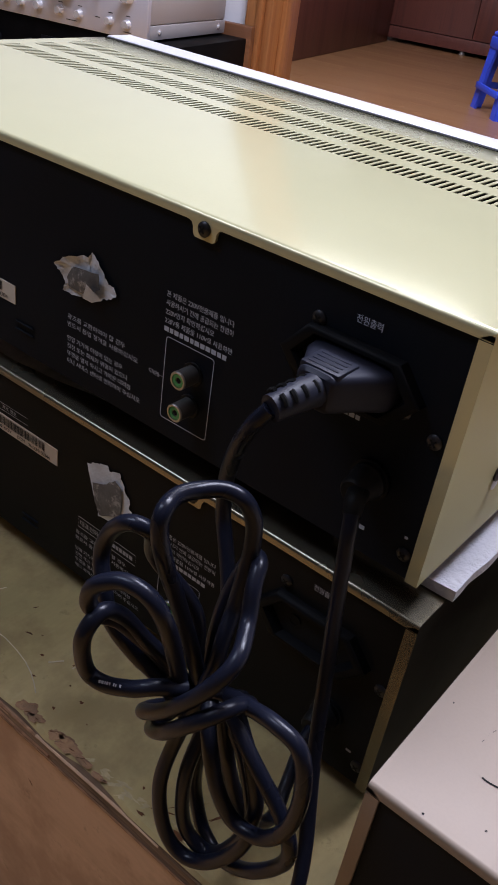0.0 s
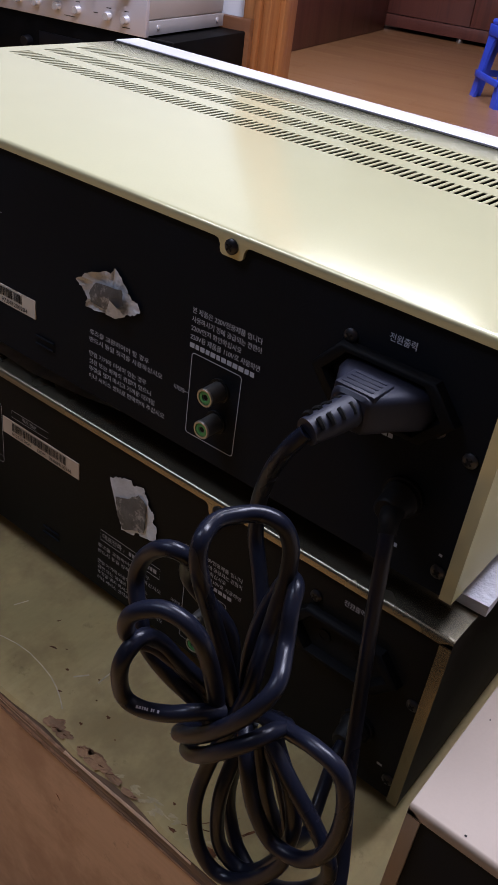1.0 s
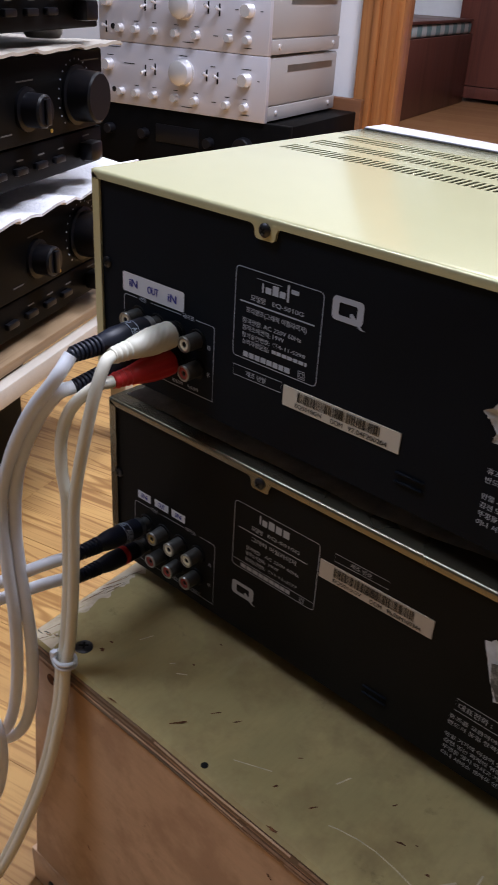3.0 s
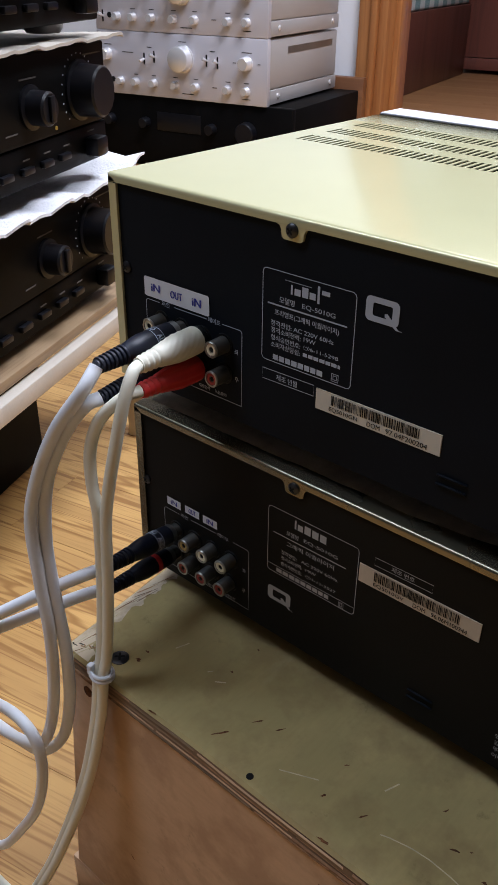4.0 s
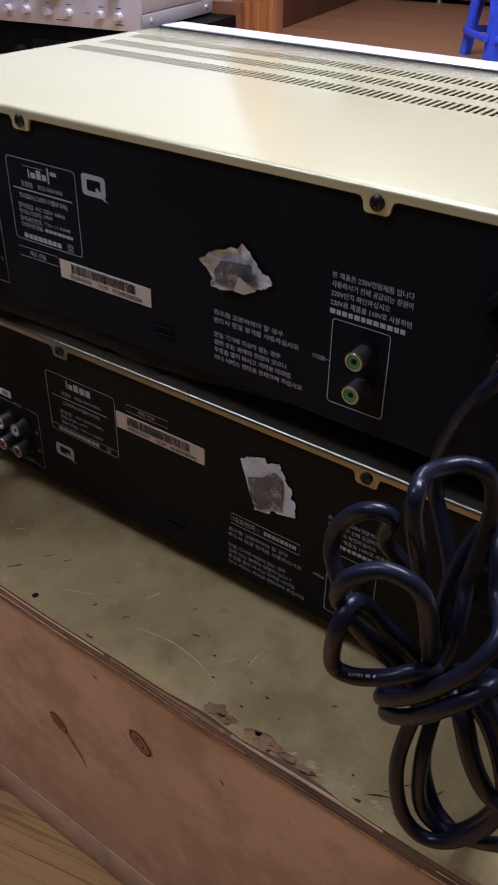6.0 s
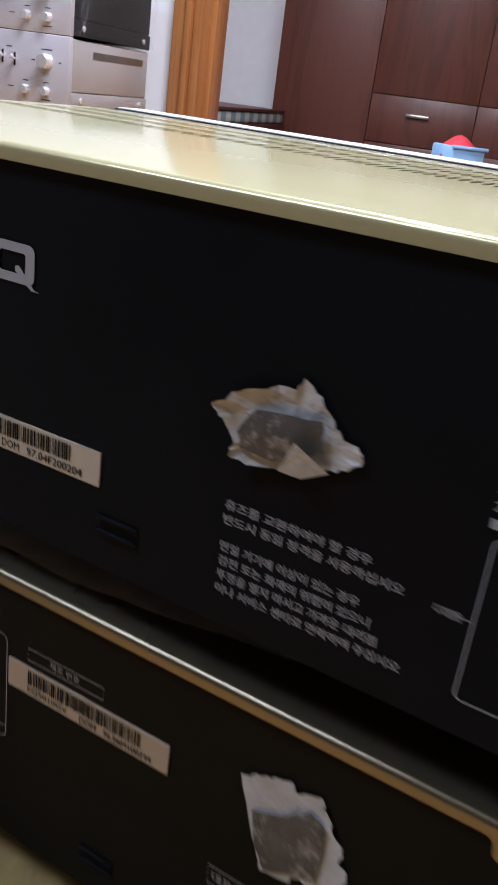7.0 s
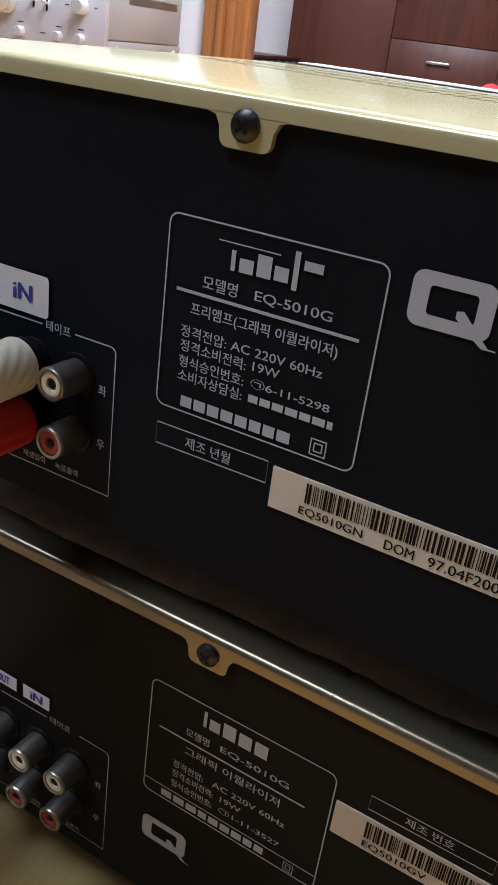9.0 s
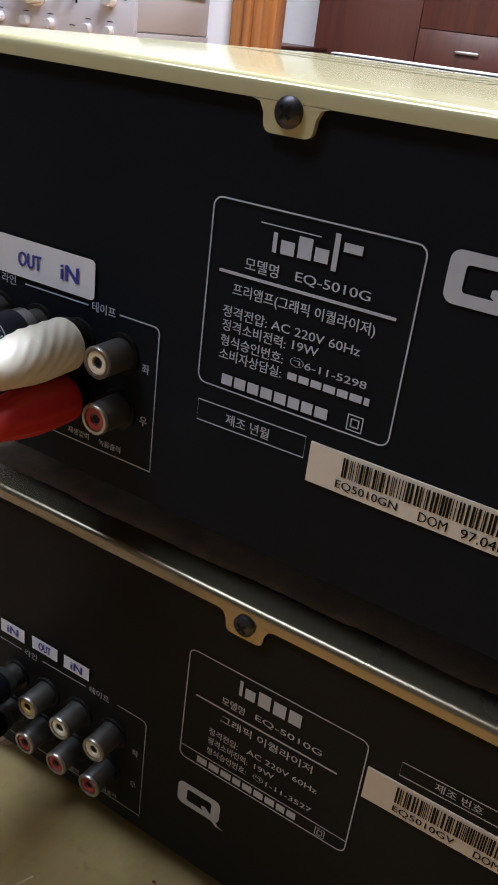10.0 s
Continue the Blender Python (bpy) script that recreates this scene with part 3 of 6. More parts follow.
def black_amp(z, label, rail=True):
    """Locally x runs along the front away from the far end, and the front faces +y."""
    a = thing("black_amplifier", (*K_AT, z), label, "amplifier", "black amplifiers on the shelf", 23.0 - 90.0)
    W, H = 0.44, 0.134
    part("case", blk(0.006, W - 0.006, -0.36, -0.012, 0.012, H - 0.004, bevel=0.003), BLACKAMP, a)
    part("faceplate", blk(0.0, W, -0.014, 0.0, 0.053, H, bevel=0.003), BLACKAMP, a)
    part("lower_faceplate", blk(0.001, W - 0.001, -0.015, -0.003, 0.012, 0.0515, bevel=0.003), BLACKAMP, a)
    for x in (0.04, W - 0.04):
        for y in (-0.05, -0.31):
            part("foot", lathe(bmesh.new(), (x, y, 0.0), (0, 0, 1), [(0, 0), (0, 0.018), (0.004, 0.021), (0.013, 0.023)], 20), SILVERBOX, a, "silver dished foot")
    v = part("volume_knob", lathe(bmesh.new(), (0.063, 0.0, 0.090), (0, 1, 0), [(0, 0.030), (0.003, 0.0305), (0.004, 0.0265), (0.028, 0.0255), (0.030, 0.0235), (0.030, 0)], 40), BLACKKNOB, a)
    bm = bmesh.new()
    for i in range(19):
        t = radians(-45 + i * 15)
        lathe(bm, (0.063 + 0.036 * math.cos(t), 0.0, 0.090 + 0.036 * math.sin(t)), (0, 1, 0), [(0, 0.0009), (0.0004, 0.0009), (0.0004, 0)], 6)
    part("dial_dots", bm, PRINT, v, "ring of pale dots round the volume knob")
    k = part("selector_knob", lathe(bmesh.new(), (0.162, 0.0, 0.086), (0, 1, 0), [(0, 0.021), (0.003, 0.021), (0.004, 0.0165), (0.021, 0.016), (0.023, 0.014), (0.023, 0)], 32), BLACKKNOB, a)
    part("pointer", blk(0.158, 0.166, 0.023, 0.0265, 0.074, 0.098, bevel=0.001), BLACKKNOB, k)
    part("indicator", lathe(bmesh.new(), (0.117, 0.0, 0.060), (0, 1, 0), [(0, 0.0022), (0.001, 0.002), (0.0015, 0)], 10), AMBER, a, "tiny amber indicator")
    part("square_knob", blk(0.030, 0.056, -0.003, 0.014, 0.020, 0.040, bevel=0.003), BLACKKNOB, a)
    for x in (0.095, 0.132, 0.170, 0.208, 0.246, 0.284):
        part("push_button", blk(x, x + 0.020, -0.003, 0.0035, 0.026, 0.033, bevel=0.0015), BLACKKNOB, a)
    bm = bmesh.new()
    for x, zz, w in ((0.03, 0.123, 0.04), (0.162, 0.112, 0.03), (0.125, 0.066, 0.02), (0.10, 0.040, 0.012), (0.14, 0.040, 0.012), (0.18, 0.040, 0.012), (0.045, 0.046, 0.015), (0.2, 0.066, 0.02)):
        block(bm, x - w / 2, x + w / 2, -0.0002, 0.0004, zz - 0.0007, zz + 0.0007)
    tagged(part("printing", bm, FAINT, a, "fine grey lettering, too small to read"), kind="stuff")
    return a


def foam(name, x0, x1, y0, y1, amp, seed, at, turn, label, thick=0.003, n=46, curl=0.0, material=None):
    """A thin sheet of packing foam with waves along its free edges."""
    rnd = random.Random(seed)
    ph = [rnd.uniform(0, 6.3) for _ in range(4)]
    bm = bmesh.new()
    m = 14
    grid = []
    for j in range(m + 1):
        row = []
        for i in range(n + 1):
            x, y = x0 + (x1 - x0) * i / n, y0 + (y1 - y0) * j / m
            e = max(0.0, (j / m - 0.75) * 4)
            w = math.sin(x * 150 + ph[0]) * 0.6 + math.sin(x * 67 + ph[1]) * 0.5 + math.sin(x * 290 + ph[2]) * 0.25
            row.append((x, y + e * amp * 0.6 * w, e * amp * (0.5 + 0.5 * w) + 0.0004 * math.sin(x * 90 + y * 70 + ph[3]) + curl * max(0.0, min(1.0, -x / 0.03)) * (0.65 + 0.35 * math.sin(y * 130)) * (0.4 + 0.6 * j / m)))
        grid.append(row)
    for dz, flip in ((0, True), (thick, False)):
        vs = [[bm.verts.new((p[0], p[1], max(0.0002, p[2] + dz))) for p in row] for row in grid]
        for j in range(m):
            for i in range(n):
                q = (vs[j][i], vs[j][i + 1], vs[j + 1][i + 1], vs[j + 1][i])
                bm.faces.new(q[::-1] if flip else q)
        if flip:
            low = vs
    rim = [(0, i) for i in range(n + 1)] + [(j, n) for j in range(1, m + 1)] + [(m, i) for i in range(n - 1, -1, -1)] + [(j, 0) for j in range(m - 1, 0, -1)]
    for (a, b), (c, d) in zip(rim, rim[1:] + rim[:1]):
        bm.faces.new((low[a][b], low[c][d], vs[c][d], vs[a][b]))
    ob = mesh_object(name, bm, material or FOAM, 60)
    ob.matrix_world = pose(*at, 0, 0, turn)
    return tagged(ob, label, "foam sheet", "packing foam sheets")


SHELF_Z = 0.222
rack = thing("steel_shelf", (*K_AT, 0.0), "cream painted steel shelf with a worn wooden board", "shelf", turn=23.0 - 90.0)
part("board", blk(-0.03, 0.80, -0.42, 0.012, SHELF_Z - 0.012, SHELF_Z, bevel=0.002), SHELFBOARD, rack)
part("front_rail", blk(-0.03, 0.80, 0.008, 0.024, SHELF_Z - 0.036, SHELF_Z - 0.0145, bevel=0.002), SHELFMETAL, rack)
part("end_rail", blk(-0.034, -0.012, -0.42, 0.008, SHELF_Z - 0.036, SHELF_Z - 0.0145, bevel=0.002), SHELFMETAL, rack)
for x in (-0.03, 0.775):
    for y in (-0.42, -0.006):
        part("leg", blk(x, x + 0.024, y, y + 0.024, 0.0, SHELF_Z - 0.0125, bevel=0.002), SHELFMETAL, rack)
under = thing("storage_box", (*K_AT, 0.0), "plain black box standing on the floor under the shelf", "box", turn=23.0 - 90.0)
part("body", blk(0.08, 0.50, -0.38, -0.09, 0.0, 0.125, bevel=0.004), BLACKAMP, under)
part("lid", blk(0.075, 0.505, -0.385, -0.085, 0.1255, 0.148, bevel=0.004), BLACKAMP, under)
black_amp(SHELF_Z, "black stereo amplifier standing on the steel shelf")
foam("foam_sheet", -0.045, 0.45, -0.34, 0.022, 0.012, 5, (*K_AT, SHELF_Z + 0.1345), 23.0 - 90.0, "wavy white packing foam between two black amplifiers", curl=0.02)
black_amp(SHELF_Z + 0.1505, "black stereo amplifier on a white foam sheet")
foam("foam_sheet", -0.03, 0.45, -0.34, 0.012, 0.004, 9, (*K_AT, SHELF_Z + 0.285), 23.0 - 90.0, "thin dull cream packing sheet on a black amplifier", material=SHELFMETAL)
black_amp(SHELF_Z + 0.2925, "black stereo amplifier at the top of the stack")

# ---------------------------------------------------------------- plywood box
BZ = 0.25
crate = thing("plywood_box", (0, 0, 0), "worn low plywood box with chipped edges under the equalizers", "box")
EDGE = -0.0725


def top_edge(x):
    return EDGE + 0.0005 * math.sin(x * 17) + 0.00025 * math.sin(x * 57 + 1)


bm = bmesh.new()
N = 90
X0, X1 = 0.0160, 1.05
rows = []
rnd = random.Random(4)
for i in range(N + 1):
    x = X0 + (X1 - X0) * i / N
    y = top_edge(x)
    bite = 0.0
    if 0.255 < x < 0.36:
        bite = 0.0045 * abs(math.sin((x - 0.255) * 60)) * rnd.uniform(0.5, 1.0)
    rows.append([bm.verts.new(p) for p in ((x, y + bite + 0.0022, BZ), (x, y + bite * 0.7 + 0.0004, BZ - 0.0016), (x, y, BZ - 0.0045), (x, y + 0.0003, BZ - 0.0135), (x - 0.05 * (i == 0), 0.46, BZ - 0.0135), (x - 0.05 * (i == 0), 0.46, BZ))])
for a, b in zip(rows, rows[1:]):
    for k in range(6):
        bm.faces.new((a[k], b[k], b[(k + 1) % 6], a[(k + 1) % 6]))
bm.faces.new(rows[0])
bm.faces.new(rows[-1])
lid = part("top_board", bm, BOXTOP, crate, "stained varnished plywood top with layered edge", 35)
lid.data.materials.append(PLYEDGE)
for f in lid.data.polygons:
    if f.center.y < -0.0695 and f.center.z < BZ - 0.001:
        f.material_index = 1
rnd = random.Random(8)
for z, h in ((BZ - 0.0036, 0.0010), (BZ - 0.0068, 0.0008), (BZ - 0.0098, 0.0011), (BZ - 0.0124, 0.0008)):
    x = X0
    while x < X1 - 0.01:
        far = min(X1, x + rnd.uniform(0.03, 0.16))
        lift = rnd.uniform(-0.0006, 0.0006)
        n = max(4, int((far - x) / 0.02))
        way = [(x + (far - x) * k / n, top_edge(x + (far - x) * k / n) + 0.0004, z + lift + 0.0003 * math.sin(k * 1.7 + h * 9000)) for k in range(n + 1)]
        part("veneer_layer", sweep(bmesh.new(), way, h * rnd.uniform(0.6, 1.1), 6, 2), (PLY, PLYEDGE, KNOTFILL)[rnd.randrange(3)], lid)
        x = far + rnd.uniform(-0.004, 0.006)
bm = bmesh.new()
quad = [(0.014, 0.034), (1.05, 0.034), (1.05, BZ - 0.014), (0.0172, BZ - 0.014)]
quad[0] = (-0.004, 0.034)
f1 = [bm.verts.new((x, EDGE + 0.0022, z)) for x, z in quad]
f2 = [bm.verts.new((x, EDGE + 0.014, z)) for x, z in quad]
bm.faces.new(f1)
bm.faces.new(f2[::-1])
for i in range(4):
    bm.faces.new((f1[i], f1[(i + 1) % 4], f2[(i + 1) % 4], f2[i]))
bmesh.ops.bevel(bm, geom=list(bm.edges), offset=0.0008, segments=1, affect="EDGES")
face = part("side_board", bm, PLY, crate, "pinkish plywood side with knots")
part("bottom_batten", blk(-0.0095, 1.05, EDGE + 0.0018, EDGE + 0.02, 0.0, 0.0334, bevel=0.001), PLY, crate)
bm = blk(0.0005, 0.0125, EDGE + 0.02, 0.455, 0.0, BZ - 0.014, bevel=0.001)
for v in bm.verts:
    v.co.x += 0.017 * v.co.z / BZ - 0.095 * (v.co.y - EDGE) - 0.006
part("end_board", bm, PLY, crate)
part("end_board", blk(1.03, 1.045, EDGE + 0.02, 0.455, 0.0, BZ - 0.014, bevel=0.001), PLY, crate)
part("back_board", blk(0.014, 1.03, 0.44, 0.455, 0.0, BZ - 0.014, bevel=0.001), PLY, crate)


def dome(at, axis, r, h, mat, name, parent, label="", cross=True):
    o = part(name, lathe(bmesh.new(), at, axis, [(-0.0005, r), (h * 0.4, r), (h * 0.8, r * 0.75), (h, r * 0.35), (h, 0)], 18), mat, parent, label)
    if cross:
        a = Vector(axis).normalized()
        c = Vector(at) + a * (h + 0.0001)
        u = a.orthogonal().normalized()
        v = a.cross(u)
        bm = bmesh.new()
        for p, q in ((u, v), (v, u)):
            bm.faces.new([bm.verts.new(c + p * r * 0.55 * s + q * r * 0.13 * t) for s, t in ((-1, -1), (1, -1), (1, 1), (-1, 1))])
            c = c + a * 0.00005
        part("cross_slot", bm, INK, o, smooth=0)
    return o


dome((0.0462, -0.0560, BZ), (0, 0, 1), 0.0052, 0.0014, STEEL, "screw", crate, "black screw head")
dome((0.1520, -0.0662, BZ), (0, 0, 1), 0.0019, 0.0004, INK, "nail", crate, "dark sunken nail", False)
dome((0.0135, EDGE + 0.0012, 0.012), (0, -1, 0), 0.004, 0.001, STEEL, "screw", crate, "dark cross-head screw")
dome((0.0330, EDGE + 0.002, 0.2260), (0, -1, 0), 0.0036, 0.0008, KNOT, "nail", crate, "dark nail hole", False)


def blot(name, pts, z_or_y, mat, parent, flat="z"):
    bm = bmesh.new()
    if flat == "z":
        bm.faces.new([bm.verts.new((x, y, z_or_y)) for x, y in pts])
    else:
        bm.faces.new([bm.verts.new((x, z_or_y, z)) for x, z in pts])
    return part(name, bm, mat, parent, smooth=0)


def ragged(cx, cy, rx, ry, turn, seed, n=22, rag=0.35):
    """An uneven closed outline: slow swells with a few finer nicks."""
    r = random.Random(seed)
    waves = [(m, r.uniform(0, 6.3), r.uniform(0.5, 1.0) * rag * w) for m, w in ((2, 0.45), (3, 0.5), (5, 0.35), (8, 0.22), (13, 0.12))]
    out = []
    for i in range(n):
        a = 2 * math.pi * i / n
        k = 1 + sum(w * math.sin(m * a + p) for m, p, w in waves) + r.uniform(-0.12, 0.12) * rag
        x, y = rx * math.cos(a) * k, ry * math.sin(a) * k
        c, s = math.cos(turn), math.sin(turn)
        out.append((cx + c * x - s * y, cy + s * x + c * y))
    return out


for cx, cy, rx, ry, tn, sd in ((0.124, -0.0565, 0.0065, 0.0010, 0.9, 1), (0.145, -0.035, 0.004, 0.0007, 0.9, 2), (0.205, -0.048, 0.003, 0.0008, 1.0, 3), (0.183, -0.030, 0.002, 0.0006, 0.8, 4), (0.055, -0.050, 0.0025, 0.0018, 0.3, 5), (0.245, -0.035, 0.0045, 0.0007, 0.3, 6),
                               (0.262, -0.040, 0.0016, 0.0012, 0.3, 7), (0.27, -0.052, 0.0014, 0.0010, 0.3, 8), (0.232, -0.020, 0.0022, 0.0007, 1.2, 9), (0.10, -0.022, 0.0014, 0.001, 0.2, 10), (0.30, -0.046, 0.0018, 0.0013, 0.2, 11), (0.33, -0.03, 0.0026, 0.0008, 0.9, 12), (0.0541, -0.0424, 0.0017, 0.0011, 0.2, 13), (0.1333, -0.0382, 0.0042, 0.0007, 0.9, 14), (0.1848, -0.0511, 0.0022, 0.0009, 1.0, 15), (0.0998, 0.0004, 0.0011, 0.0009, 0, 16), (0.1989, -0.0700, 0.0045, 0.0012, 0.15, 17), (0.088, -0.0705, 0.004, 0.0009, 0.1, 18), (0.288, -0.043, 0.0009, 0.0007, 0, 19), (0.279, -0.033, 0.0010, 0.0007, 0, 20),
                               (0.293, -0.058, 0.0015, 0.0012, 0.2, 61), (0.251, -0.031, 0.0012, 0.0005, 0.4, 62), (0.357, -0.058, 0.0012, 0.0010, 0, 63), (0.312, -0.053, 0.0008, 0.0006, 0, 64)):
    blot("stain", ragged(cx, cy, rx * 0.62, ry * 0.62, tn, sd, 30, 0.5), BZ + 0.00025, KNOT, lid)
for cx, cy, rx, ry, tn, sd in ((0.372, -0.060, 0.0060, 0.0005, 0.5, 81), (0.378, -0.050, 0.0075, 0.0004, 0.9, 82), (0.385, -0.064, 0.0030, 0.0016, 0.2, 83), (0.392, -0.045, 0.0060, 0.0005, 1.1, 84), (0.400, -0.066, 0.0040, 0.0012, 0.3, 85), (0.365, -0.068, 0.0022, 0.0007, 0.1, 86), (0.410, -0.056, 0.0050, 0.0006, 0.7, 87)):
    blot("stain", ragged(cx, cy, rx, ry, tn, sd, 34, 0.55), BZ + 0.00025, KNOT, lid)
rnd = random.Random(55)
for k in range(28):
    f = rnd.random()
    cx, reach = 0.322 + 0.075 * f, 0.004 + 0.010 * f
    blot("worn_spot", ragged(cx, EDGE + 0.003 + reach * rnd.random(), rnd.uniform(0.0012, 0.0042), rnd.uniform(0.0003, 0.0012), rnd.uniform(-0.2, 0.9), 200 + k, 26, 0.5), BZ + 0.00015 + 0.000004 * k, WORN, lid)
for cx, rx, ry, up, sd in ((0.2845, 0.0052, 0.0034, 0.0030, 21), (0.2915, 0.0046, 0.0022, 0.0018, 22), (0.3065, 0.0040, 0.0024, 0.0022, 23), (0.3150, 0.0070, 0.0030, 0.0026, 24), (0.3260, 0.0055, 0.0017, 0.0016, 25), (0.3380, 0.0045, 0.0010, 0.0010, 26)):
    blot("chip_shadow", ragged(cx - 0.0004, EDGE + 0.0026 + up + 0.0004, rx * 1.04, ry * 1.05, 0.1, sd, 70, 0.42), BZ + 0.00036, KNOTFILL, lid)
    blot("chipped_patch", ragged(cx, EDGE + 0.0024 + up * 0.9, rx, ry, 0.1, sd, 70, 0.42), BZ + 0.00042, CHIP, lid)
    for k in range(3):
        blot("splinter", ragged(cx + rnd.uniform(-rx, rx) * 0.7, EDGE + 0.0030 + up * rnd.uniform(0.3, 1.2), rnd.uniform(0.0010, 0.0022), 0.0003, rnd.uniform(-0.3, 0.7), 90 + sd * 3 + k, 20, 0.5), BZ + 0.00048, KNOT if k == 0 else KNOTFILL, lid)
rnd = random.Random(31)


def left_end(y):
    return 0.0164 - 0.094 * (y - EDGE)


ys = [EDGE + 0.0026 + 0.0925 * k / 40 for k in range(41)]
inner = [(left_end(y) + 0.0095 + 0.010 * max(0.0, 1 - k / 9) + 0.0016 * math.sin(k * 0.9) + 0.0010 * math.sin(k * 2.3 + 1) + rnd.uniform(-0.0012, 0.0012), y) for k, y in enumerate(ys)]
blot("bare_strip", [(left_end(y) + 0.0003, y) for y in ys[::-1]] + inner, BZ + 0.0002, PALEPLY, lid)
for k in range(22):
    y = rnd.uniform(-0.068, 0.012)
    wide = 0.0095 + 0.010 * max(0.0, 1 - (y - ys[0]) / 0.02)
    blot("splinter", ragged(left_end(y) + wide * rnd.uniform(0.15, 0.98), y, rnd.uniform(0.0035, 0.0100), rnd.uniform(0.00016, 0.00042), 1.52 + rnd.uniform(-0.32, 0.05), 300 + k, 24, 0.45), BZ + 0.00028 + 0.000004 * k, (KNOT, WORN, SCRATCH, CHIP)[k % 4], lid)
for k in range(7):
    c = rnd.uniform(0, 0.012)
    blot("chip_mark", ragged(left_end(-0.066) + 0.003 + c, -0.0655 + c * 0.55 + rnd.uniform(-0.002, 0.002), rnd.uniform(0.0008, 0.0024), 0.0005, rnd.uniform(-0.3, 0.9), 70 + k, 24, 0.5), BZ + 0.0003, CHIP if k % 3 else INK, lid)
for pts, w in (([(0.216, -0.0505), (0.220, -0.0491), (0.230, -0.0470), (0.239, -0.0464), (0.250, -0.0474), (0.2595, -0.0491), (0.2672, -0.0517), (0.2740, -0.0550), (0.2797, -0.0585)], 0.00032), ([(0.268, -0.041), (0.273, -0.0345)], 0.0005), ([(0.2803, -0.0349), (0.2799, -0.0232)], 0.00045),
               ([(0.098, -0.0335), (0.103, -0.0300)], 0.0004), ([(0.090, -0.031), (0.092, -0.0285)], 0.0003), ([(0.160, -0.054), (0.178, -0.046)], 0.0003), ([(0.064, -0.030), (0.067, -0.022)], 0.00035),
               ([(0.205, -0.030), (0.208, -0.022)], 0.0004)):
    bm = bmesh.new()
    for (xa, ya), (xb, yb) in zip(pts, pts[1:]):
        n = Vector((ya - yb, xb - xa, 0)).normalized() * w
        bm.faces.new([bm.verts.new(Vector(p) + q) for p, q in (((xa, ya, BZ + 0.0003), -n), ((xb, yb, BZ + 0.0003), -n), ((xb, yb, BZ + 0.0003), n), ((xa, ya, BZ + 0.0003), n))])
    part("scratch", bm, SCRATCH, lid, smooth=0)
for k, m in ((1.0, KNOT), (0.84, KNOTFILL), (0.42, KNOT), (0.30, KNOTFILL)):
    blot("knot", ragged(0.159, 0.147, 0.0095 * k * 0.9, 0.0055 * k * 0.9, -0.75, 41, 30, 0.10), EDGE + 0.0015 + 0.0002 * k, m, face, "y")
for k, m in ((1.0, KNOT), (0.84, KNOTFILL), (0.42, KNOT), (0.30, KNOTFILL)):
    blot("knot", ragged(0.2314, 0.185, 0.011 * k * 0.9, 0.0065 * k * 0.9, -0.75, 42, 30, 0.10), EDGE + 0.0015 + 0.0002 * k, m, face, "y")
blot("split", [(0.163, 0.142), (0.170, 0.137), (0.177, 0.127), (0.180, 0.117), (0.175, 0.126), (0.168, 0.135)], EDGE + 0.0018, CHIP, face, "y")
for cx, cz, s in ((0.20, 0.218, 43), (0.205, 0.14, 44), (0.06, 0.10, 45), (0.012 + 0.05, 0.05, 46), (0.29, 0.2, 47)):
    blot("speck", ragged(cx, cz, 0.0018, 0.0006, -0.8, s, 30, 0.5), EDGE + 0.0018, KNOT, face, "y")

# ---------------------------------------------------------------- equalizers
W, D, H = 0.4325, 0.2310, 0.1070
PY = -0.0004                                   # printing lies on the back panel


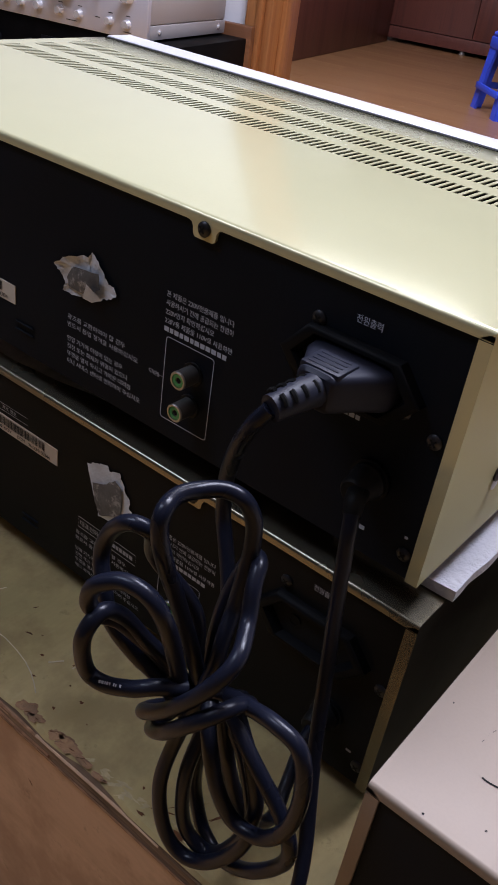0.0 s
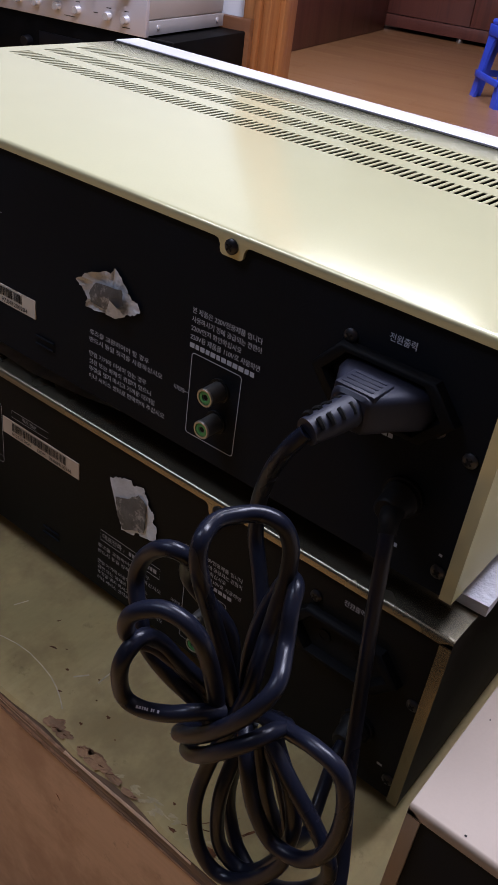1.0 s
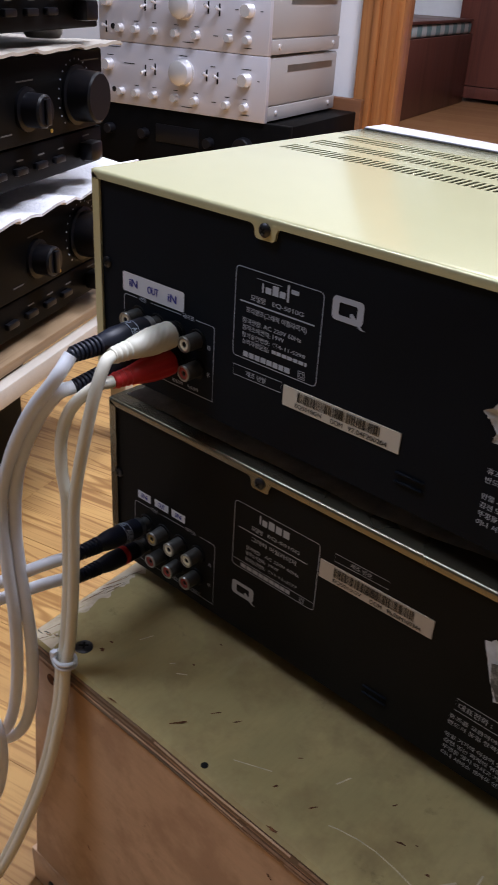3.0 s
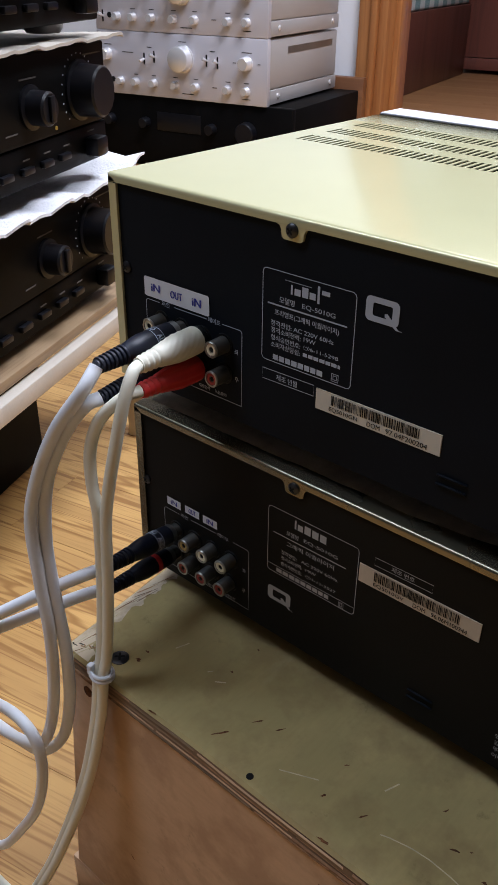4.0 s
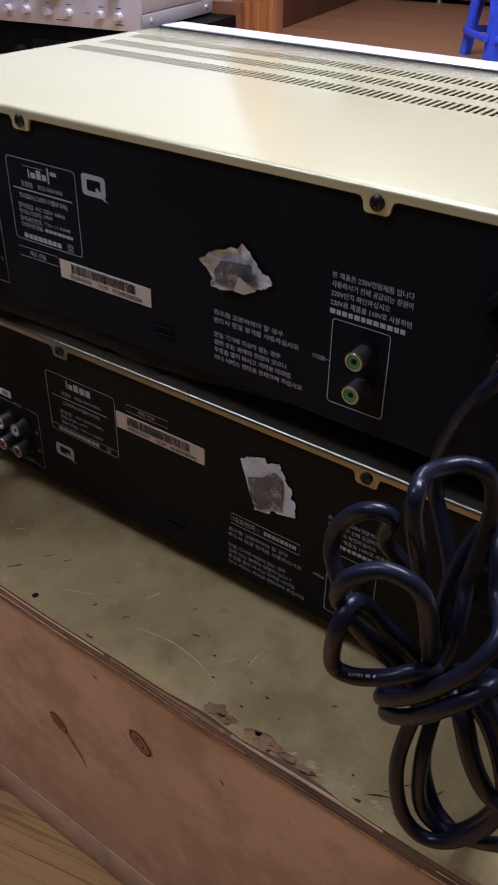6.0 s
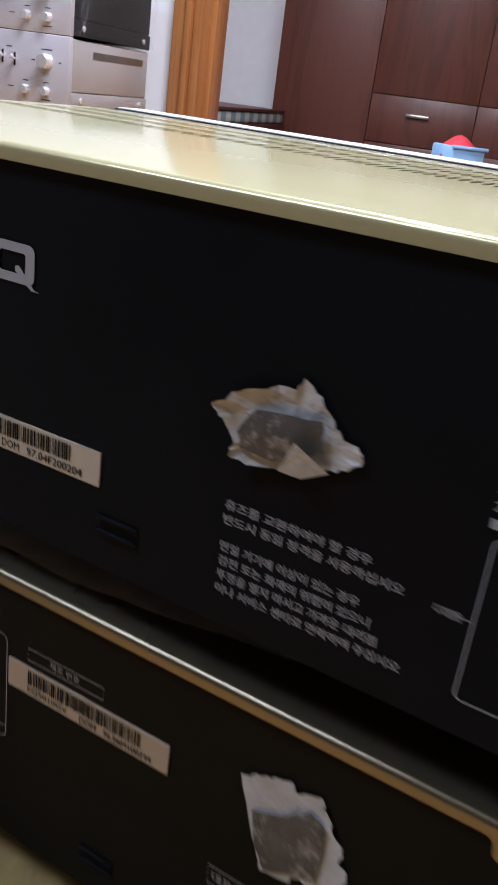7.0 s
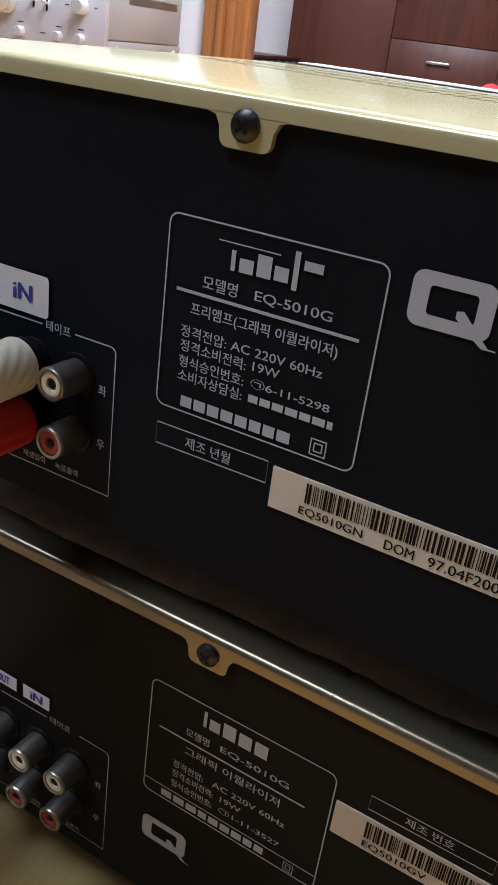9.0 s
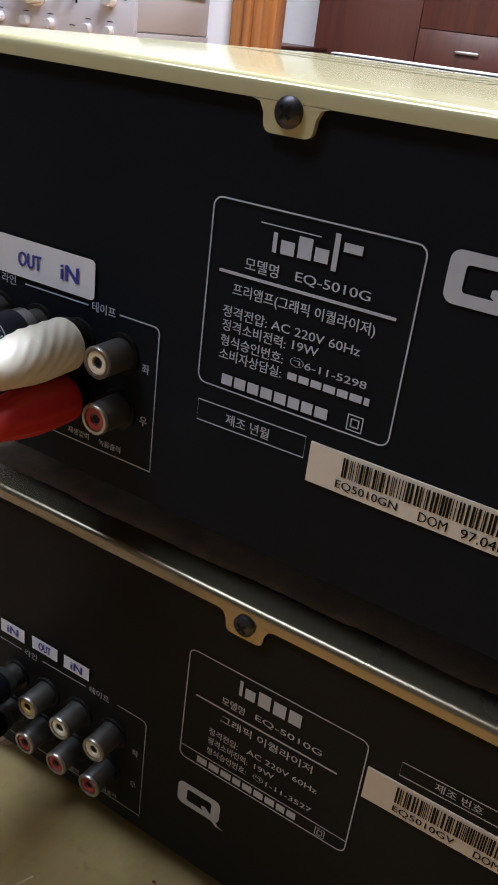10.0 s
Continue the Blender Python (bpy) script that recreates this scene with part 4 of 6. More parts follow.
def cover_mesh(slots=True):
    """Folded sheet cover in local coordinates: the rear left upper corner is at (0, 0, 0), the top reaches to +y."""
    bm = bmesh.new()
    r, rim, yb = 0.0020, 0.0043, -0.0016
    # rear fold with a rounded edge, along x
    prof = [(yb + 0.0014, -rim), (yb, -rim), (yb, -r)] + [(yb + r - r * math.cos(radians(a)), -r + r * math.sin(radians(a))) for a in (22, 45, 68, 90)]
    ends = []
    for x in (0.0, W):
        ends.append([bm.verts.new((x, y, z)) for y, z in prof])
    for k in range(len(prof) - 1):
        bm.faces.new((ends[0][k], ends[1][k], ends[1][k + 1], ends[0][k + 1]))
    y_top = prof[-1][0]
    # top sheet in bands; three of them pierced by slots
    bands = [(y_top, 0.1275), (0.1275, 0.1435), (0.1435, 0.1560), (0.1560, 0.1720), (0.1720, 0.1845), (0.1845, 0.2005), (0.2005, D)]
    xs0, pitch, wid, count = 0.0130, 0.0042, 0.0023, 95
    for i, (a, b) in enumerate(bands):
        if i % 2 == 0 or not slots:
            bm.faces.new([bm.verts.new(p) for p in ((0, a, 0), (W, a, 0), (W, b, 0), (0, b, 0))])
            continue
        cuts = [0.0]
        for k in range(count):
            cuts += [xs0 + k * pitch, xs0 + k * pitch + wid]
        cuts.append(W)
        for c0, c1 in zip(cuts[::2], cuts[1::2]):
            bm.faces.new([bm.verts.new(p) for p in ((c0, a, 0), (c1, a, 0), (c1, b, 0), (c0, b, 0))])
        for c0 in cuts[1:-1:2]:
            vs = [bm.verts.new((x, y, z)) for z in (0, -0.0006) for x, y in ((c0, a), (c0 + wid, a), (c0 + wid, b), (c0, b))]
            for j in range(4):
                bm.faces.new((vs[j], vs[(j + 1) % 4], vs[4 + (j + 1) % 4], vs[4 + j]))
    # sides with their narrow rear folds
    for x, s in ((0.0, 1), (W, -1)):
        bm.faces.new([bm.verts.new(p) for p in ((x, yb, -0.0004), (x, D, 0), (x, D, -H), (x, yb, -H))])
        q = [(x, yb), (x + s * 0.0052, yb), (x + s * 0.0052, yb + 0.0014)]
        for (xa, ya), (xb, yb2) in zip(q, q[1:]):
            bm.faces.new([bm.verts.new(p) for p in ((xa, ya, -rim - 0.0004), (xb, yb2, -rim - 0.0004), (xb, yb2, -H), (xa, ya, -H))])
        bm.faces.new([bm.verts.new(p) for p in ((x, yb, -rim + 0.0002), (x + s * 0.0052, yb, -rim + 0.0002), (x, yb, -0.0008))])
    bmesh.ops.remove_doubles(bm, verts=bm.verts, dist=0.00005)
    return bm


def equalizer(x0, y0, z_top, cover_mat, panel_mat, label, tabs):
    e = thing("graphic_equalizer", (x0, y0, z_top), label, "equalizer", "stacked equalizers")
    cover = part("cover", cover_mesh(), cover_mat, e, smooth=25)
    # sides get darker copies of the cover colour, with their shade painted in
    cover.data.materials.append(GOLD_SIDE if cover_mat is GOLD else SHADE_SIDE)
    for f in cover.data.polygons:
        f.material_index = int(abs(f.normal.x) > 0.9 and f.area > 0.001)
    for x in tabs:
        bm = bmesh.new()
        pts = [(x - 0.0092, -0.0042), (x - 0.0070, -0.0048), (x - 0.0060, -0.0066)] + arc(x - 0.0038, -0.0084, 0.0020, 180, 270, 4) + arc(x + 0.0038, -0.0084, 0.0020, 270, 360, 4) + [(x + 0.0060, -0.0066), (x + 0.0070, -0.0048), (x + 0.0092, -0.0042)]
        a = [bm.verts.new((px, -0.0016, pz)) for px, pz in pts]
        b = [bm.verts.new((px, -0.0002, pz)) for px, pz in pts]
        bm.faces.new(a)
        for i in range(len(pts)):
            bm.faces.new((a[i], a[(i + 1) % len(pts)], b[(i + 1) % len(pts)], b[i]))
        part("screw_tab", bm, cover_mat, cover)
        dome((x, -0.0016, -0.0060), (0, -1, 0), 0.0031, 0.0018, STEEL, "screw", e, "black cross-head screw")
    panel = part("back_panel", blk(0.0016, W - 0.0016, 0.0, 0.0012, -H, -0.0012), panel_mat, e, "matt black steel back panel with white printing")
    part("chassis", blk(0.0016, W - 0.0016, 0.0016, D, -H - 0.001, -H + 0.0006), CHASSIS, e)
    part("circuit_tray", blk(0.004, W - 0.004, 0.004, D - 0.002, -H + 0.002, -0.03), CHASSIS, e)
    part("front_panel", blk(-0.001, W + 0.001, D + 0.0036, D + 0.0275, -H - 0.001, 0.0010, bevel=0.0010), ALU, e, "bright silver front panel")
    part("front_gap", blk(0.001, W - 0.001, D + 0.0002, D + 0.0040, -H, 0.0003), INK, e, "black strip behind the front panel")
    for x in (0.035, W - 0.035):
        for y in (0.035, D - 0.02):
            part("foot", lathe(bmesh.new(), (x, y, -H - 0.001), (0, 0, -1), [(0, 0), (0, 0.011), (0.0155, 0.0095), (0.0155, 0)], 18), RUBBER, e)
    return e, panel


def phono_jack(e, x, z, insert, empty=True):
    j = part("phono_jack", lathe(bmesh.new(), (x, 0, z), (0, -1, 0), [(0, 0.0042), (0.0090, 0.0041), (0.0095, 0.0038), (0.0095, 0.0031), (0.0088, 0.0030), (0.0088, 0)], 22), GUNMETAL, e)
    part("rim", lathe(bmesh.new(), (x, -0.0090, z), (0, -1, 0), [(0, 0.0042), (0.0004, 0.0042), (0.0008, 0.0039), (0.0008, 0.0032), (0, 0.0031)], 22), NICKEL, j, "bright worn metal rim")
    part("insert", lathe(bmesh.new(), (x, -0.0086, z), (0, -1, 0), [(0, 0.0032), (0.0007, 0.0031), (0.0009, 0.0026), (0.0007, 0.0016), (-0.002, 0.0015)], 18), insert, j)
    part("pin_hole", lathe(bmesh.new(), (x, -0.0086, z), (0, -1, 0), [(-0.001, 0.0012), (0.0003, 0.0011), (0.0003, 0)], 12), INK, j)
    part("washer", lathe(bmesh.new(), (x, 0, z), (0, -1, 0), [(0.0, 0.0056), (0.0007, 0.0054), (0.0007, 0.0044)], 18), RUBBER, j)
    return j


def outlet(e, x, z):
    """Switched mains outlet: a six-sided rim with a deep dark well."""
    o = [(-0.0255, 0.0), (-0.0165, 0.0105), (0.0165, 0.0105), (0.0255, 0.0), (0.0165, -0.0105), (-0.0165, -0.0105)]
    bm = bmesh.new()
    rings = []
    for k, y in ((1.20, 0.0), (1.18, -0.0042), (1.12, -0.0050), (0.97, -0.0048), (0.92, -0.0034), (0.88, 0.0)):
        rings.append([bm.verts.new((x + px * k, y, z + pz * k)) for px, pz in o])
    for p, q in zip(rings, rings[1:]):
        for i in range(6):
            bm.faces.new((p[i], p[(i + 1) % 6], q[(i + 1) % 6], q[i]))
    s = part("mains_outlet", bm, SOCKET, e, "black recessed mains outlet")
    part("well", flat_poly(bmesh.new(), [(x + px * 0.88, z + pz * 0.88) for px, pz in o], -0.0003), INK, s, smooth=0)
    for dx in (-0.0095, 0.0095):
        part("pin_hole", lathe(bmesh.new(), (x + dx, -0.0004, z), (0, -1, 0), [(0, 0.0032), (0.0006, 0.0032), (0.0006, 0.0024), (0.0002, 0.0024), (0.0002, 0)], 14), SOCKET, s)
    return s


def gland(e, x, z):
    g = part("cable_gland", lathe(bmesh.new(), (x, 0, z), (0, -1, 0), [(0, 0.0085), (0.002, 0.0085), (0.002, 0.0075), (0.004, 0.0075), (0.005, 0.0066), (0.013, 0.0055), (0.014, 0.0045), (0.014, 0)], 20), RUBBER, e, "black rubber cord grommet")
    return g


def bars(bm, x0, x1, z, h, y, seed, lo=0.0012, hi=0.0032, gap=0.0007):
    """Unreadable or private writing as plain bars."""
    r = random.Random(seed)
    x = x0
    while x < x1 - lo:
        w = min(r.uniform(lo, hi), x1 - x)
        rect(bm, x, x + w, z - h / 2, z + h / 2, y)
        x += w + gap
    return bm


def barcode(e, x0, x1, z0, z1, words, seed, mat):
    lab = part("barcode_label", blk(x0, x1, -0.0006, 0.0, z0, z1), mat, e, "cream paper barcode label")
    bm = bmesh.new()
    r = random.Random(seed)
    x = x0 + 0.0085
    while x < x1 - 0.010:
        w = r.choice((0.00022, 0.00022, 0.00044, 0.0006))
        rect(bm, x, x + w, z0 + 0.0042, z1 - 0.0008, -0.0008)
        x += w + r.choice((0.0002, 0.0003, 0.0005))
    tagged(part("barcode", bm, INK, lab, smooth=0), kind="stuff")
    writing("label_writing", [(t, x0 + a, x0 + b, z0 + 0.0021, 0.0023) for t, a, b in words], -0.0008, INK, lab)
    return lab


def q_mark(panel, x0, x1, z0, z1, tail, mat):
    """A plain square ring with a tail."""
    bm = bmesh.new()
    w, h = x1 - x0, z1 - z0
    out = round_rect(x0, x1, z0, z1, 0.0022)
    inn = round_rect(x0 + w * 0.22, x1 - w * 0.20, z0 + h * 0.24, z1 - h * 0.24, 0.0008)
    a = [bm.verts.new((x, PY, z)) for x, z in out]
    b = [bm.verts.new((x, PY, z)) for x, z in inn]
    n = len(a)
    for i in range(n):
        bm.faces.new((a[i], a[(i + 1) % n], b[(i + 1) % n], b[i]))
    flat_poly(bm, [(x0 + w * 0.58, z0 + h * 0.42), (x0 + w * 0.66, z0 + h * 0.45), (x1 - w * 0.05, z0 + h * 0.02), (x1 + w * 0.02, z0 - tail * 0.75), (x1 + w * 0.10, z0 - tail * 0.75), (x1 + w * 0.12, z0 - tail), (x1 - w * 0.06, z0 - tail), (x1 - w * 0.18, z0 + h * 0.02), (x0 + w * 0.58, z0 + h * 0.30)], PY - 0.00005)
    return part("quality_mark", bm, mat, panel, "white printed quality mark", smooth=0)


def torn_paper(e, pts, seed, label, flap, print_, fold=(), peel=0.0):
    """What is left of a torn-off paper seal: a crumpled sheet with a ragged outline."""
    r = random.Random(seed)
    cx, cz = sum(p[0] for p in pts) / len(pts), sum(p[1] for p in pts) / len(pts)
    edge = []
    for i, p in enumerate(pts):
        q = pts[(i + 1) % len(pts)]
        for k in range(5):
            t = k / 5
            edge.append((p[0] + (q[0] - p[0]) * t + r.uniform(-0.0005, 0.0005), p[1] + (q[1] - p[1]) * t + r.uniform(-0.0005, 0.0005)))
    bm = bmesh.new()
    rings = []
    for k, lift in ((1.0, 1.0), (0.82, 0.55), (0.6, 0.35), (0.35, 0.3)):
        rings.append([bm.verts.new((cx + (x - cx) * k, -0.0006 - lift * flap * (0.15 + 0.85 * abs(noise.noise((x * 160 + seed, z * 160, k * 3.0))) + peel * max(0.0, (cx - x) / 0.018) ** 2), cz + (z - cz) * k)) for x, z in edge])
    n = len(edge)
    for p, q in zip(rings, rings[1:]):
        for i in range(n):
            bm.faces.new((p[i], p[(i + 1) % n], q[(i + 1) % n], q[i]))
    c = bm.verts.new((cx, -0.0012, cz))
    for i in range(n):
        bm.faces.new((rings[-1][i], rings[-1][(i + 1) % n], c))
    seal = part("torn_seal", bm, FOIL, e, label, smooth=20)
    bm = bmesh.new()
    mx, mz = sum(p[0] for p in print_) / len(print_), sum(p[1] for p in print_) / len(print_)
    edge = []
    for i, p in enumerate(print_):
        q = print_[(i + 1) % len(print_)]
        edge += [(p[0] + (q[0] - p[0]) * k / 4 + r.uniform(-0.0004, 0.0004), p[1] + (q[1] - p[1]) * k / 4 + r.uniform(-0.0004, 0.0004)) for k in range(4)]
    o = [bm.verts.new((px, -0.0008 - flap * 0.80, pz)) for px, pz in edge]
    m = [bm.verts.new((mx + (px - mx) * 0.55, -0.0009 - flap * (0.85 + 0.25 * noise.noise((px * 200, pz * 200, seed))), mz + (pz - mz) * 0.55)) for px, pz in edge]
    c = bm.verts.new((mx, -0.0010 - flap, mz))
    for i in range(len(o)):
        j = (i + 1) % len(o)
        bm.faces.new((o[i], o[j], m[j], m[i]))
        bm.faces.new((m[i], m[j], c))
    part("faded_print", bm, FADED, seal, "grey faded print on the torn paper", smooth=20)
    if fold:
        bm = bmesh.new()
        bm.faces.new([bm.verts.new((px, -0.0012 - flap * k, pz)) for (px, pz), k in zip(fold, (1.7, 1.1, 1.0, 1.1))])
        part("folded_flap", bm, FOIL, seal, smooth=0)
    return seal


def loose(bm, name, material, parent):
    """Each separate printed mark of a mesh becomes a part of its own."""
    bm.faces.index_update()
    left = set(bm.faces)
    while left:
        grown, todo = set(), [min(left, key=lambda q: q.index)]
        while todo:
            f = todo.pop()
            if f in grown:
                continue
            grown.add(f)
            todo += [g for e in f.edges for g in e.link_faces if g not in grown]
        left -= grown
        one = bmesh.new()
        made = {}
        for f in sorted(grown, key=lambda q: q.index):
            for v in f.verts:
                if v not in made:
                    made[v] = one.verts.new(v.co)
            one.faces.new([made[v] for v in f.verts])
        part(name, one, material, parent, smooth=0)
    bm.free()


def slits(e, x, z):
    bm = bmesh.new()
    for k in (0, 1):
        block(bm, x, x + 0.014, -0.0012, 0.0, z - k * 0.0042 - 0.0006, z - k * 0.0042 + 0.0006, 0.0004, 1)
    part("pressed_slit", bm, PANEL, e)


SAFETY = (("휴즈를 교환하여야 할 경우", 0.82), ("반드시 동일 정격을 사용하십시오", 1.0), None, ("만일 기기에 이상이 있는 경우", 0.80), ("감전 또는 화재의 위험이 있으니", 0.87), ("뚜껑을 열지 마시고 가까운 대리점", 0.92), ("이나 서비스 센타로 연락하여 주십시오", 1.06))
MAINS = ("본 제품은 220V전용제품 입니다", "사용하시기 전에 공급되는 전원이", "220V인지 확인하십시오", "220V용 제품을 110V로 사용하면")

# ---- upper one; its panel's left upper corner is the local origin
UZ = 0.4994
eq, panel = equalizer(0.0, 0.0, UZ, GOLD, PANEL, "champagne metal graphic equalizer seen from behind, on another one", (0.1151, 0.3113))


def z(v):
    return v - UZ


bm = ribbon(bmesh.new(), round_rect(0.0988, 0.1482, z(0.4314), z(0.4744), 0.0022), 0.00036, PY, True)
rect(bm, 0.1018, 0.1446, z(0.45850), z(0.45920), PY)
ribbon(bm, [(0.0996, z(0.4215)), (0.1292, z(0.4219)), (0.1292, z(0.4272)), (0.0996, z(0.4268))], 0.0003, PY, True)
for s in (0.00175, 0.0009):
    ribbon(bm, [(0.140 - s, z(0.4342) - s), (0.140 + s, z(0.4342) - s), (0.140 + s, z(0.4342) + s), (0.140 - s, z(0.4342) + s)], 0.0004, PY, True)
rect(bm, 0.1110, 0.1255, z(0.47105), z(0.4713), PY)
for a, b, zl, zh in ((0.1144, 0.1154, 0.4656, 0.4698), (0.1164, 0.1197, 0.4657, 0.4686), (0.1205, 0.1238, 0.4658, 0.4703), (0.1245, 0.1277, 0.4660, 0.4689), (0.1286, 0.1298, 0.4650, 0.4727), (0.1308, 0.1350, 0.4694, 0.4713)):
    rect(bm, a, b, z(zl), z(zh), PY)
bars(bm, 0.1054, 0.1345, z(0.4339), 0.0026, PY, 3, 0.0028, 0.0032, 0.0006)
bars(bm, 0.1223, 0.1427, z(0.4399), 0.0017, PY, 5, 0.0012, 0.0030, 0.0005)
loose(bm, "rating_plate_mark", PRINT, panel)
writing("rating_writing", [("모델명", 0.1082, 0.1166, z(0.4617), 0.0029), ("EQ-5010G", 0.1208, 0.1383, z(0.4617), 0.0024), ("프리앰프(그래픽 이퀄라이저)", 0.1058, 0.1406, z(0.4552), 0.0032),
                           ("정격전압:", 0.1038, 0.1154, z(0.4501), 0.0027), ("AC 220V 60Hz", 0.1166, 0.1382, z(0.4501), 0.0020), ("정격소비전력:", 0.1040, 0.1207, z(0.4468), 0.0027), ("19W", 0.1224, 0.1288, z(0.4471), 0.0020),
                           ("형식승인번호:", 0.1040, 0.1206, z(0.4432), 0.0027), ("㉠6-11-5298", 0.1224, 0.1410, z(0.4434), 0.0022), ("소비자상담실:", 0.1040, 0.1206, z(0.4399), 0.0027), ("제조 년월", 0.1077, 0.1197, z(0.4242), 0.0029)], PY, PRINT, panel)
q_mark(panel, 0.1527, 0.1684, z(0.4649), z(0.4753), 0.0011, PRINT)
barcode(eq, 0.1307, 0.1936, z(0.4168), z(0.4266), (("EQ5010GN", 0.0075, 0.0225), ("DOM", 0.0275, 0.0340), ("97.04F200204", 0.0370, 0.0570)), 7, PAPER)
# left jack field
bm = ribbon(bmesh.new(), [(0.0315, z(0.4404)), (0.0235, z(0.4404))] + arc(0.0235, z(0.4386), 0.0018, 90, 180, 4) + [(0.0218, z(0.4015)), (0.0866, z(0.4015)), (0.0866, z(0.4390))] + arc(0.0850, z(0.4391), 0.0016, 0, 90, 4) + [(0.0742, z(0.4407))], 0.00036, PY)
ribbon(bm, [(0.0420, z(0.4405)), (0.0640, z(0.4406))], 0.00036, PY)
ribbon(bm, [(0.2913, z(0.4214)), (0.2955, z(0.4214))], 0.0002, PY)
ribbon(bm, round_rect(0.2955, 0.3226, z(0.4018), z(0.4415), 0.0016), 0.00036, PY, True)
bars(bm, 0.3825, 0.3930, z(0.4478), 0.0019, PY, 12, 0.0018, 0.0026, 0.0005)
bars(bm, 0.4005, 0.4060, z(0.4040), 0.0019, PY, 13, 0.0018, 0.0026, 0.0005)
bars(bm, 0.4220, 0.4245, z(0.4102), 0.0012, PY, 14)
bars(bm, 0.2938, 0.3290, z(0.4447), 0.0022, PY, 15, 0.002, 0.0026, 0.0006)
loose(bm, "panel_line", PRINT, panel)
rows_ = [("라인", 0.0335, 0.0385, z(0.4405), 0.0026), ("테이프", 0.0652, 0.0728, z(0.4407), 0.0026), ("좌", 0.0820, 0.0843, z(0.4291), 0.0026), ("우", 0.0822, 0.0845, z(0.4149), 0.0026), ("재생입력", 0.0580, 0.0655, z(0.4040), 0.0019), ("녹음출력", 0.0690, 0.0765, z(0.4040), 0.0019), ("디지탈용", 0.2868, 0.2930, z(0.4214), 0.0022), ("전원출력", 0.3827, 0.3934, z(0.4845), 0.0032)]
zz = 0.4264
for item in SAFETY:
    if item:
        rows_.append((item[0], 0.2325, 0.2325 + 0.047 * item[1], z(zz), 0.0027))
    zz -= 0.0040 if item else 0.0034
for i, words in enumerate(MAINS):
    rows_.append((words, 0.2938, 0.2938 + (0.0366, 0.0366, 0.027, 0.037)[i], z(0.4606 - 0.0040 * i), 0.0027))
writing("panel_writing", rows_, PY, PRINT, panel)
COLS = (0.0326, 0.0468, 0.0610, 0.0752)
for i, x in enumerate(COLS):
    phono_jack(eq, x, z(0.4308), WHITE_IN)
    phono_jack(eq, x, z(0.4156), RED_IN)
phono_jack(eq, 0.3118, z(0.4300), GREEN_IN)
phono_jack(eq, 0.3116, z(0.4142), GREEN_IN)
outlet(eq, 0.3855, z(0.4640))
gland(eq, 0.4030, z(0.4265))
for x, v in ((0.0085, 0.4535), (0.3678, 0.4783), (0.4086, 0.4584), (0.4226, 0.4528), (0.4235, 0.4025)):
    dome((x, 0.0, z(v)), (0, -1, 0), 0.0030, 0.0016, STEEL, "screw", eq, "black cross-head screw")
slits(eq, 0.1935, z(0.4085))
torn_paper(eq, [(0.2285, -0.0472), (0.2357, -0.0417), (0.2471, -0.0388), (0.2485, -0.0368), (0.2529, -0.0391), (0.2559, -0.0435), (0.2596, -0.0472), (0.265, -0.0488), (0.2643, -0.0523), (0.2594, -0.0547), (0.2524, -0.0584), (0.2385, -0.06), (0.2335, -0.0586), (0.2345, -0.0552), (0.2314, -0.051)], 3, "crumpled torn white paper seal", 0.0026,
           [(0.2387, -0.0458), (0.2552, -0.0441), (0.2561, -0.0512), (0.2451, -0.0568), (0.2355, -0.0566), (0.2342, -0.0523)], [(0.2505, -0.0497), (0.2588, -0.0548), (0.2524, -0.0583), (0.2465, -0.0582)], peel=1.5)
part("rubbed_patch", lathe(bmesh.new(), (W + 0.00002, 0.0515, z(0.4165)), (1, 0, 0), [(0.0, 0.0034), (0.0002, 0.0032), (0.0002, 0)], 16), STICKER, eq, "rubbed bare patch on the side")
dome((W, 0.0507, z(0.4221)), (1, 0, 0), 0.0040, 0.002, STEEL, "side_screw", eq, "dark cross-head side screw")
# handwritten sticker
st = part("sticker", flat_poly(bmesh.new(), round_rect(0.0212, 0.0660, z(0.4421), z(0.4523), 0.0012), -0.0006), STICKER, eq, "white sticker with blue handwriting", smooth=0)
writing("handwriting", [("iN", 0.0262, 0.0322, z(0.4474), 0.0040), ("OUT", 0.0398, 0.0478, z(0.4470), 0.0038), ("iN", 0.0547, 0.0605, z(0.4470), 0.0040)], -0.0008, PEN, st, bold=0.11)

# ---- lower one
LX, LY, LZ = 0.0055, 0.0022, 0.3745
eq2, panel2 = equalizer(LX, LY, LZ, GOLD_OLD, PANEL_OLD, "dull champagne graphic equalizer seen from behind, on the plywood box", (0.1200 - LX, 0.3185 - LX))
rnd = random.Random(77)
bm = bmesh.new()
rows = []
for k in range(141):
    u = 0.004 + 0.256 * k / 140
    near = 0.0075 + 0.010 * u + 0.30 * max(0.0, u - 0.17) ** 1.3 + 0.0004 * math.sin(61 * u) + 0.0003 * math.sin(173 * u + 1.0) + rnd.uniform(-0.0002, 0.0002)
    rows.append([bm.verts.new((u, near, 0.00012)), bm.verts.new((u, near + 0.0030, 0.0003)), bm.verts.new((u, 0.06, 0.0004))])
for p, q in zip(rows, rows[1:]):
    for i in range(2):
        bm.faces.new((p[i], q[i], q[i + 1], p[i + 1]))
part("dust_layer", bm, DUST, eq2, "grey dust gathered on the top under the upper one")


def x(v):
    return v - LX


def z(v):
    return v - LZ


